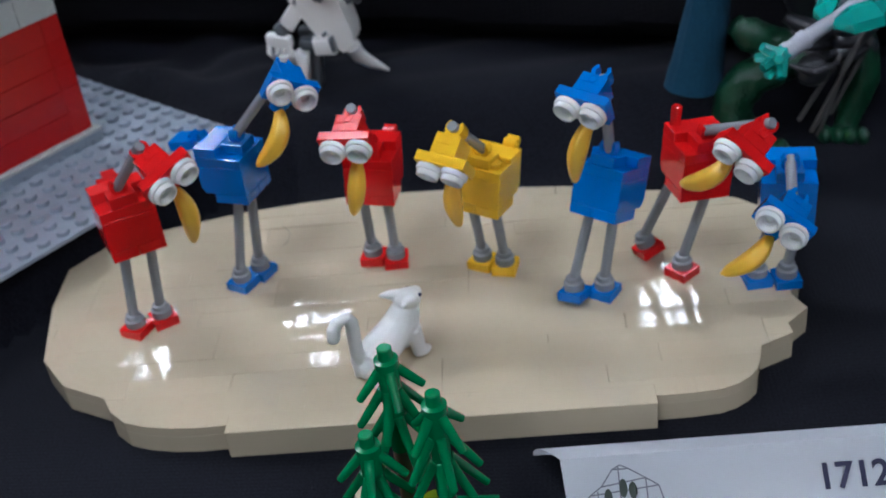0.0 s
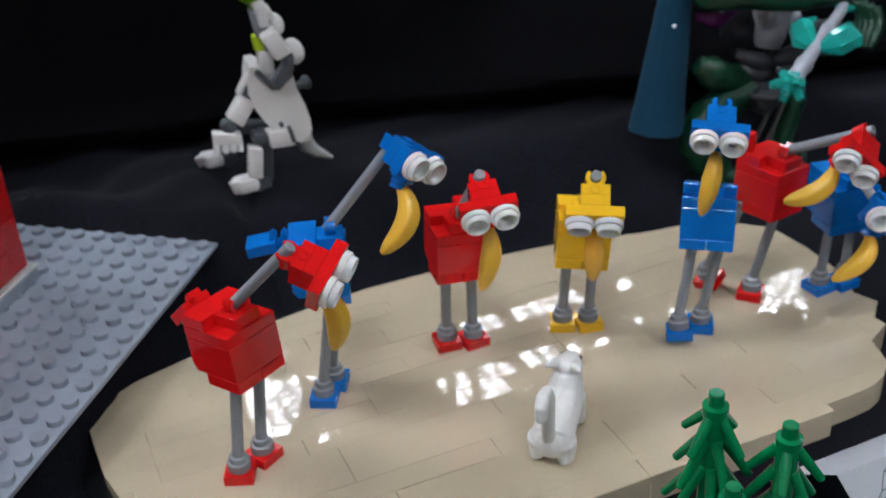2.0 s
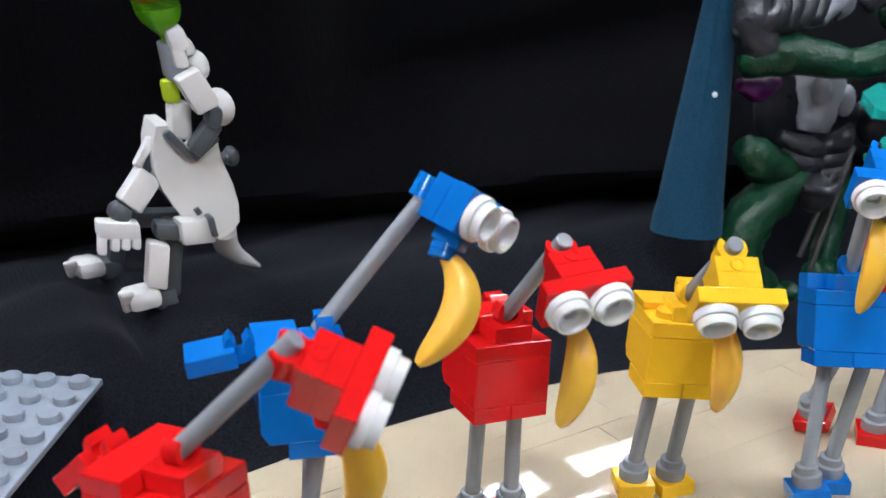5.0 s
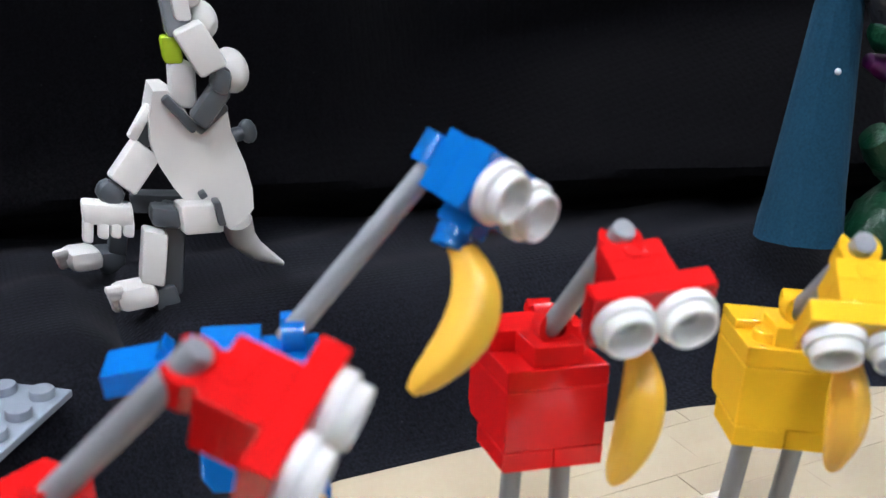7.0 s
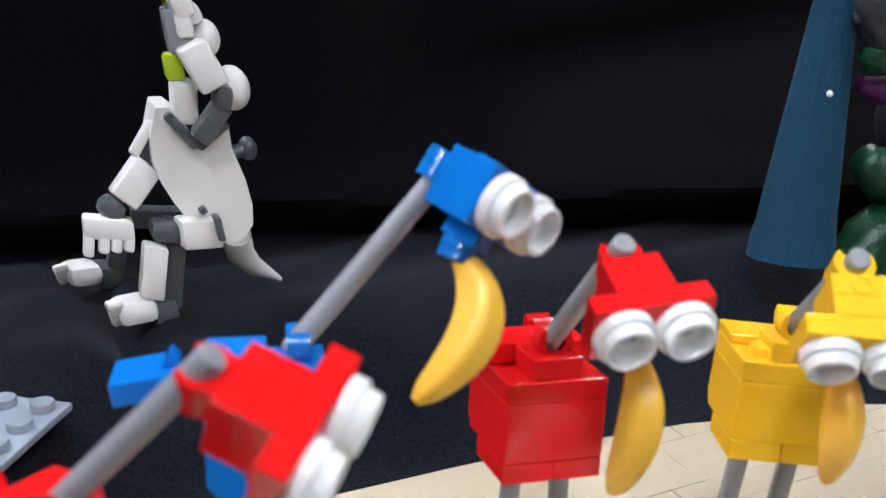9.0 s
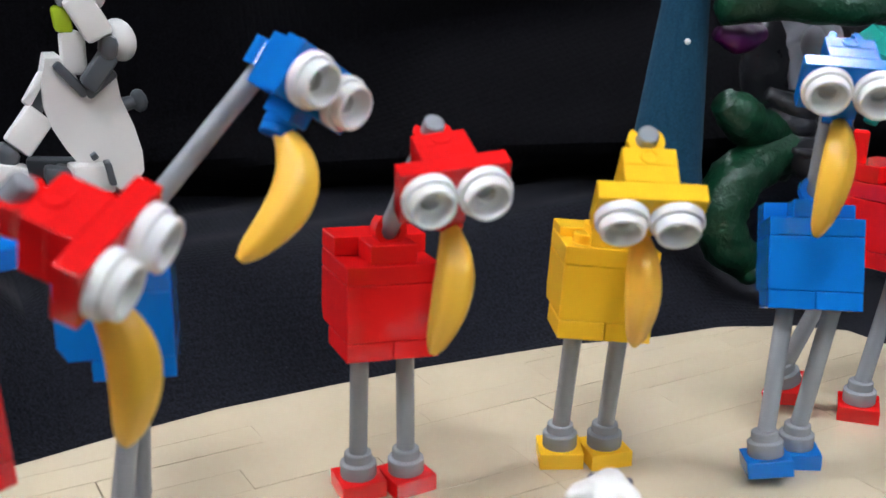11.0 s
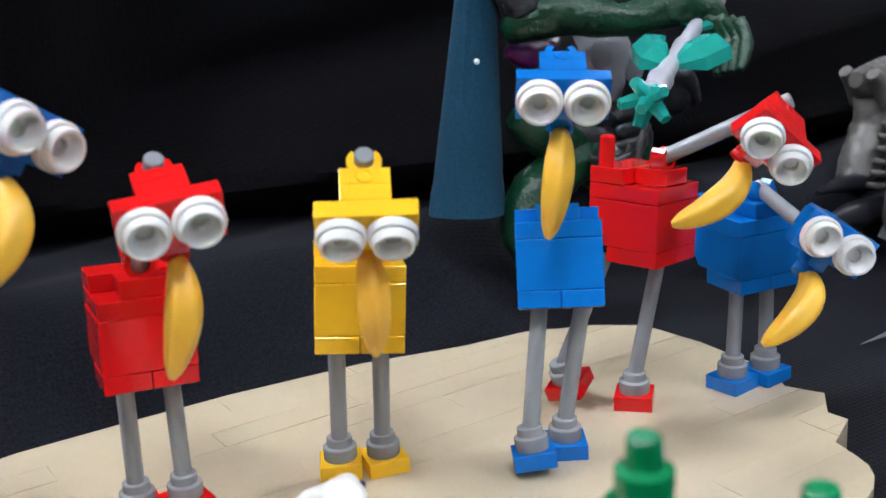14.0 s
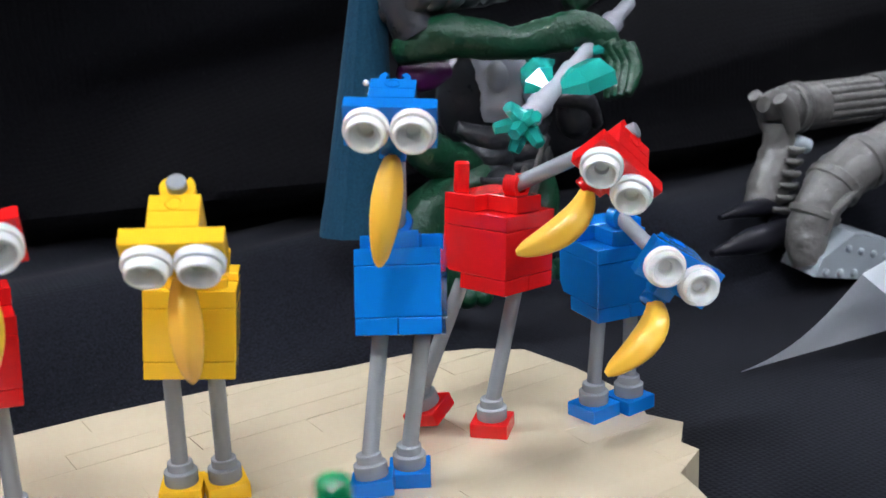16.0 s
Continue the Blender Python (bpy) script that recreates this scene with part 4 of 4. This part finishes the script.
creature()
GLASS_LIME = plastic("clear_lime_plastic", (0.25, 0.75, 0.02), rough=0.1, trans=0.8)
bottle = thing("toy_bottle", tuple(CRE_M @ Vector((-0.055, 0.152, 0.102))), "lime green toy bottle with red band and tan end", "toy bottle")
MB = CRE_M @ Matrix.Translation((-0.0522, 0.154, 0.1002)) @ pose(0, 0, 0, 0, -12, 0)
part("flask", lathe([(0, 0), (1.6, 0), (1.9, 1.5), (3.4, 3), (5.6, 5.5), (6.6, 8), (6.9, 11.8), (0, 11.8)], 28), GLASS_LIME, bottle, m=MB)
part("drink", lathe([(0, 1), (1.1, 1), (1.5, 2.6), (3.4, 4.6), (4.2, 7), (4.2, 9), (0, 9)], 20), LIME, bottle, "yellow-green filling", m=MB)
part("band", lathe([(6.7, 11.9), (7.1, 12.1), (7.1, 13.6), (6.7, 13.8), (0, 13.8), (0, 11.9)], 28), RED, bottle, "red band", m=MB)
for k in range(9):
    a = 2 * math.pi * k / 9
    part("dot", box(-0.7, 0.7, -0.25, 0.25, -0.5, 0.5, 0.1), SHOP_WHITE, bottle, "pale dot on the band", m=MB @ Matrix.Translation((0.0071 * math.sin(a), -0.0071 * math.cos(a), 0.0128)) @ pose(0, 0, 0, 0, 0, math.degrees(a)))
part("upper_end", lathe([(0, 13.9), (6.7, 13.9), (6.8, 14.1), (6.8, 27), (6.3, 28), (0, 28)], 28), TAN, bottle, "tan upper end", m=MB)

# ---- tall blue cone on the shelf ----
FELT = cloth("blue_felt", (0.010, 0.047, 0.083), 1000.0, 0.16)


def tall_cone():
    """Rolled felt cone that leans a little, with a turned hem and a seam."""
    bm = bmesh.new()
    rings = []
    n = 36
    for k in range(26):
        h = -1.0 + 111.0 * k / 25
        r = 10.2 - 0.083 * h + (0.35 if k < 2 else 0.0)
        c = Vector((89.1 + 0.168 * h, 90.3 + 0.114 * h, 34.6 + h))
        ring = []
        for q in range(n):
            a = 2 * math.pi * q / n
            rr = r * (1 + 0.02 * math.sin(3 * a + 0.2 * k)) + (0.5 if q == 22 else 0.0)
            ring.append(bm.verts.new(c + Vector((rr * math.cos(a), rr * math.sin(a), 0.5 * math.sin(2 * a) if k == 0 else 0))))
        rings.append(ring)
    for a, b in zip(rings, rings[1:]):
        for q in range(n):
            bm.faces.new((a[q], a[(q + 1) % n], b[(q + 1) % n], b[q]))
    bm.faces.new(rings[-1])
    bm.faces.new(rings[0][::-1])
    root = thing("felt_cone", (0.0891, 0.0903, 0.0336), "tall dark blue felt cone with a small pin", "cone")
    part("mantle", bm, FELT, root)
    pin = bmesh.new()
    blob((93.0, 88.6, 74), (0.9, 0.9, 0.9), pin, seg=10)
    part("pin", pin, WHITE, root, "tiny shiny pin")


tall_cone()

# ---- green action figure with a crystal staff ----
FIGURE_M = Matrix(((0.9259, 0.0047, -0.0232, -0.00138), (0.0562, 0.9588, 0.0018, -0.00993), (0.0032, -0.035, 0.9133, 0.00525), (0, 0, 0, 1)))
SCALES = plastic("scaly_green_rubber", (0.005, 0.050, 0.022), rough=0.3, vary=0.3, bump=0.6, grain=800.0, depth=0.0008)
GUNMETAL = plastic("gunmetal_plastic", (0.036, 0.037, 0.043), rough=0.28, vary=0.35, bump=0.8, grain=260.0, depth=0.001)
PALE = plastic("pale_grey_plastic", (0.35, 0.36, 0.40), rough=0.35, vary=0.15)
IRON = plastic("weathered_iron_plastic", (0.105, 0.10, 0.094), rough=0.36, vary=0.4, bump=0.9, grain=300.0, depth=0.0008)
MAGENTA = plastic("magenta_plastic", (0.10, 0.004, 0.10), rough=0.4)
TEAL = plastic("clear_teal_plastic", (0.04, 0.70, 0.60), rough=0.05, trans=0.6)


def champion():
    bm = bmesh.new()
    def limb(points, radii, mat):
        n0 = len(bm.faces)
        organic([[10 * c for c in p] for p in points], radii, bm, 28, 9, 0.12, 0.8)
        paint(bm, n0, mat)
    def reach(points, radii, mat):
        n0 = len(bm.faces)
        organic(points, radii, bm, 28, 9, 0.12, 0.8)
        paint(bm, n0, mat)
    def lump(c, size, mat, m=None):
        n0 = len(bm.faces)
        blob([10 * q for q in c], size, bm, m)
        paint(bm, n0, mat)
    # arm reaching forward over the staff, fingers hanging
    reach([(116.0, 98.3, 85.2), (118.8, 94.0, 87.9), (126.4, 89.3, 90.1), (136.1, 84.1, 88.5), (145.8, 79.3, 86.6), (155.6, 75.6, 88.1), (163.2, 72.6, 89.1), (168.6, 69.1, 87.2), (170.6, 65.9, 83.2)],
          [3.2, 5.6, 6.5, 5.8, 5.0, 5.6, 5.8, 5.0, 3.6], 0)
    reach([(166.9, 67.2, 85.5), (168.6, 63.4, 79.9), (166.1, 61.5, 74.3), (163.4, 60.1, 69.1)], [2.5, 2.2, 1.9, 1.2], 0)
    reach([(168.3, 64.6, 84.9), (169.3, 60.9, 79.4), (166.6, 58.9, 74.2), (163.8, 57.5, 69.7)], [2.5, 2.2, 1.9, 1.2], 0)
    reach([(169.7, 62.0, 84.4), (169.9, 58.3, 79.0), (167.0, 56.2, 74.1), (164.1, 54.8, 70.2)], [2.5, 2.2, 1.9, 1.2], 0)
    reach([(171.1, 59.4, 83.9), (170.6, 55.8, 78.6), (167.5, 53.6, 74.0), (164.5, 52.2, 70.8)], [2.5, 2.2, 1.9, 1.2], 0)
    limb([(12.0, 9.3, 9.1), (11.7, 9.6, 10.0), (12.0, 9.9, 11.2)], [6, 6.5, 6], 1)
    # pale chest column and dark ribbed plates
    limb([(15.2, 9.9, 8.3), (15.2, 9.7, 7.6), (15.1, 9.6, 6.9), (15.0, 9.6, 6.1)], [9, 8.5, 7, 5.5], 2)
    lump((14.6, 9.1, 7.6), (4.0, 3.0, 5.0), 2)
    lump((15.9, 9.1, 7.1), (3.6, 3.0, 5.5), 2)
    lump((15.0, 10.6, 6.8), (17, 8, 19), 1)
    for k in range(3):
        limb([(13.2 + 0.1 * k, 9.4, 6.2 - 0.6 * k), (14.2, 9.0, 5.7 - 0.5 * k), (15.0, 9.1, 5.5 - 0.5 * k)], [2.0, 4.2, 2.0], 1)
        limb([(14.8, 9.1, 5.6 - 0.5 * k), (15.7, 9.0, 5.7 - 0.5 * k), (16.7 - 0.1 * k, 9.4, 6.0 - 0.6 * k)], [2.0, 4.2, 1.8], 1)
    for k in range(5):
        lump((13.4 + 0.75 * k, 9.4, 4.3 - 0.15 * (k % 2)), (3.6, 3, 8), 1, pose(0, 0, 0, 10, 8 * (k - 2), 0))
    lump((17.8, 9.3, 6.0), (6.5, 6, 8), 1)
    limb([(16.9, 9.4, 6.6), (17.8, 8.9, 6.5), (18.5, 9.0, 5.6)], [2.5, 3.6, 2.0], 1)
    limb([(11.6, 9.9, 8.0), (12.4, 9.8, 7.8), (13.3, 9.9, 7.9)], [2.0, 4.2, 2.6], 3)
    # plates and coils above the arm
    for k in range(5):
        limb([(11.2 + 0.55 * k, 9.9, 9.7 + 0.1 * k), (11.9 + 0.6 * k, 9.0, 10.1), (12.3 + 0.6 * k, 9.2, 10.9), (11.9 + 0.6 * k, 9.8, 11.6)], [2.2, 3.4, 3.4, 2.0], 1)
    lump((14.9, 9.3, 10.4), (9, 6, 6), 2)
    limb([(13.9, 8.9, 10.0), (14.8, 8.6, 10.9), (15.7, 8.9, 11.8)], [2.5, 3, 3], 2)
    limb([(16.2, 9.0, 10.2), (17.2, 8.7, 11.2), (17.6, 8.9, 12.4)], [3, 3.8, 3.4], 1)
    limb([(17.4, 9.0, 9.6), (18.4, 8.7, 10.2), (19.6, 8.6, 10.7)], [5, 4.6, 4], 0)
    # coiling legs
    limb([(14.2, 9.6, 4.9), (13.0, 9.3, 5.1), (11.9, 9.1, 5.7), (11.3, 9.1, 6.2)], [6, 6.5, 6.5, 4], 0)
    limb([(14.2, 9.3, 4.6), (12.9, 9.1, 4.3), (11.7, 9.0, 3.7), (11.2, 8.9, 2.8), (11.5, 8.8, 1.9), (12.4, 8.7, 1.2)], [6, 7.5, 8, 7.5, 7, 5.5], 0)
    limb([(16.2, 9.6, 5.0), (16.4, 9.4, 3.4), (15.9, 9.2, 2.0), (15.6, 9.0, 1.2)], [5, 5.5, 5, 4.5], 0)
    for k in range(4):
        lump((14.8 + 0.45 * k, 8.7 - 0.12 * k, 1.25), (3.0, 4.4, 3.6), 0)
    for k in range(3):
        lump((12.0 + 0.5 * k, 8.5 - 0.15 * k, 1.1), (3.2, 4.2, 3.6), 0)
    # thin grey spines slanting down from the back
    for p, q in (((16.01, 8.64, 5.61), (14.19, 8.34, 1.61)), ((15.67, 8.76, 4.96), (14.50, 8.63, 1.24)), ((15.24, 8.69, 4.74), (13.71, 8.47, 2.11)), ((16.43, 9.03, 5.19), (15.06, 9.12, 1.91))):
        slab_between(bm, p, q, 1.9, 1.2, 4, 0.4)
    lump((14.1, 8.4, 4.3), (6.5, 5, 6.5), 1)
    limb([(13.2, 8.2, 4.7), (14.1, 7.9, 4.5), (15.0, 8.2, 4.6)], [1.0, 1.8, 1.0], 1)
    ob = part("action_figure", bm, [SCALES, GUNMETAL, PALE, MAGENTA, IRON], None, m=FIGURE_M, soft=True)
    tagged(ob, "dark green scaly plastic action figure in gunmetal armour", "toy figure")


champion()


def staff():
    a, b = Vector((108.0, 37.6, 67.3)), Vector((138.0, 57.7, 76.3))
    root = thing("crystal_staff", tuple(a * 0.001), "grey toy staff with clear teal crystals", "toy staff")
    way = (b - a).normalized()
    M = axes_pose(a * 0.001, way, (0, 0, 1)) @ Matrix.Scale(0.93, 4)
    part("shaft", lathe([(0, 0), (2.0, 0), (2.5, 3), (3.3, 4), (3.3, 5.5), (2.8, 6), (3.1, 11), (3.5, 11.5), (3.5, 13), (2.8, 13.5), (2.5, 22), (2.1, 26), (2.6, 34), (2.8, 36), (2.8, 38), (2.2, 39), (2.2, 58), (3.0, 59), (3.0, 64), (2.3, 65), (2.3, 72), (3.4, 73), (3.6, 78), (2.4, 80), (2.2, 96), (0, 96)], 20), PALE, root, m=M)
    for k in range(5):
        t = radians(72 * k)
        part("crystal", rod((0, 0, 1.5), (6.6 * math.cos(t), 6.6 * math.sin(t), -3.6), 2.7, 6, 0.3, None, 1.7), TEAL, root, "clear teal crystal prong", m=M)
    part("crystal", rod((0, 0, 4), (0, 0, -6.5), 3.2, 6, 0.3, None, 1.8), TEAL, root, "clear teal crystal tip", m=M)
    for s in (-1, 1):
        sh = bmesh.new()
        tube([(1.5 * s, 0, 24), (6.0 * s, 0.6, 28), (10.0 * s, 0.8, 35), (7.0 * s, 0.5, 42)], [1.8, 5.2, 5.4, 1.8], 6, sh, 0.6)
        part("crystal", sh, TEAL, root, "clear teal crystal shard", m=M)
        sh = bmesh.new()
        tube([(1.5 * s, 0, 52), (5.0 * s, 0.5, 56), (5.6 * s, 0.5, 62)], [1.2, 2.6, 0.9], 6, sh, 0.6)
        part("crystal", sh, TEAL, root, "clear teal crystal shard", m=M)


staff()

# ---- grey clawed machine at the side ----
SILVER = plastic("silver_plastic", (0.36, 0.40, 0.43), rough=0.3, vary=0.12)


def machine():
    root = thing("clawed_machine", (0.236, 0.076, 0.018), "weathered grey plastic clawed machine figure with jointed limbs", "toy figure")
    skins = (IRON, SILVER, BLACK)
    def limb(name, points, radii, mat, lump=0.12):
        bm = bmesh.new()
        organic(points, radii, bm, 24, 7, lump, 0.9)
        return part(name, bm, skins[mat], root)
    def collar(name, a, b, r, mat=0):
        return part(name, rod(a, b, r, 24, 0.5), skins[mat], root)
    def fluted(a, b, r, n):
        """A round barrel with ribs along it."""
        a, b = Vector(a), Vector(b)
        bm = bmesh.new()
        side = (b - a).orthogonal().normalized()
        up = (b - a).normalized().cross(side)
        rings = []
        for c in (a, b):
            rings.append([])
            for k in range(6 * n):
                t = 2 * math.pi * k / (6 * n)
                rr = r + 0.9 * math.sqrt(abs(math.cos(n * t / 2)))
                rings[-1].append(bm.verts.new(c + rr * (side * math.cos(t) + up * math.sin(t))))
        for k in range(6 * n):
            q = (k + 1) % (6 * n)
            bm.faces.new((rings[0][k], rings[0][q], rings[1][q], rings[1][k]))
        bm.faces.new(rings[0][::-1])
        bm.faces.new(rings[1])
        part("ribbed_barrel", bm, skins[0], root)
    # upper limb: forked knuckle, sleeve, ribbed barrel, second sleeve
    limb("knuckle", [(229.0, 78, 54.2), (233.0, 78, 53.2), (238.0, 78, 52.0), (243.0, 78, 51.6)], [2.6, 5.4, 7.2, 7.0], 0)
    collar("sleeve", (240.5, 78, 51.7), (253.5, 78, 51.3), 7.9)
    collar("ring", (243.0, 78, 51.6), (245.0, 78, 51.6), 8.6)
    fluted((253.5, 78, 51.3), (280.0, 77, 50.7), 7.0, 16)
    collar("sleeve", (278.5, 77, 50.7), (290.0, 77, 50.7), 8.6)
    fluted((290.0, 77, 50.7), (333.0, 76, 50.1), 7.4, 16)
    for y in (72.6, 83.4):
        limb("fork", [(230.5, y, 56.5), (234.5, y, 52.0), (237.0, y, 45.5)], [2.2, 2.8, 2.4], 0)
    # lower leg with ridges and a bright pin at the joint
    limb("shank", [(236.2, 78, 47.5), (236.0, 77.5, 41.5), (235.0, 77, 36.0), (229.5, 75, 28.0), (224.5, 73.5, 20.5)], [5.0, 5.2, 6.2, 6.6, 5.8], 0)
    for k in range(6):
        t = k / 5
        limb("ridge", [(229.5 - 9 * t + 3, 70.2 - 3 * t, 40.5 - 18 * t), (233.0 - 8 * t + 3, 69.0 - 3 * t, 39.5 - 18 * t), (236.8 - 7 * t + 3, 70.4 - 3 * t, 39.2 - 18 * t)], [0.8, 1.3, 0.8], 0)
    collar("pin", (239.2, 74, 41.5), (244.2, 72, 39.2), 2.5, 1)
    # black bladed foot
    limb("blade", [(238.4, 72, 20.0), (219.4, 70, 23.4), (199.5, 66, 24.0)], [3.4, 3.0, 0.8], 2)
    limb("blade", [(236.0, 67, 14.5), (210.0, 60, 16.5), (186.0, 55, 17.5)], [4.6, 4.2, 1.0], 2)
    limb("ankle", [(239.0, 71, 20.0), (232.0, 69, 17.5), (226.0, 66, 16.5)], [4.5, 5.4, 4.0], 2)
    # second limb bending down to a plated claw
    limb("claw_arm", [(278.5, 54, 43.8), (262.0, 53.5, 40.4), (247.9, 53, 36.9), (233.0, 52, 32.1), (224.2, 51, 24.2), (219.9, 50, 15.9), (219.8, 48, 9.5)], [7.4, 7.6, 8.2, 8.0, 7.0, 6.2, 5.2], 0)
    collar("ring", (249.5, 53, 37.4), (245.5, 53, 36.0), 9.0)
    collar("ring", (234.5, 52, 33.0), (231.5, 52, 30.6), 8.8)
    collar("ring", (224.8, 51, 25.2), (223.6, 51, 22.8), 7.9)
    limb("rim", [(221.0, 44.6, 19.0), (226.0, 44.0, 27.0), (236.0, 44.6, 32.0)], [1.2, 1.6, 1.2], 0)
    bm = bmesh.new()
    claw = [(215.0, 7.8), (218.5, 13.0), (232.3, 18.2), (244.1, 14.7), (261.0, 8.0), (261.5, 2.5), (240.3, 2.0)]
    front = [bm.verts.new((x, 42, z)) for x, z in claw]
    rear = [bm.verts.new((x + 2, 57, z + 1)) for x, z in claw]
    bm.faces.new(front)
    bm.faces.new(rear[::-1])
    for k in range(len(claw)):
        bm.faces.new((front[k], rear[k], rear[(k + 1) % len(claw)], front[(k + 1) % len(claw)]))
    plate = part("claw", bm, SILVER, root, "blue-grey plated claw")
    for k in range(4):
        for c, r in (((219.5 + 6.3 * k, 41.6, 8.4 - 1.3 * k), 1.4), ((229.0 + 5.8 * k, 41.6, 14.2 - 1.9 * k), 1.2)):
            bm = bmesh.new()
            blob(c, (r, 0.9, r), bm, seg=10)
            part("rivet", bm, SILVER, plate)


machine()


def hair(points):
    bm = bmesh.new()
    organic([(x, y, TOP + z) for x, y, z in points], [0.07] * len(points), bm, 5, 5, 0.0)
    ob = part("hair_strand", bm, BLACK, None)
    tagged(ob, "thin dark stray hair on the tan tiles", "hair", "stray hairs on the base")


hair([(-62, 46, 0.1), (-59, 42, 0.5), (-58, 37, 0.3), (-60, 33, 0.1)])
hair([(-76, 38, 0.1), (-75, 33, 0.4), (-76.5, 29, 0.1)])
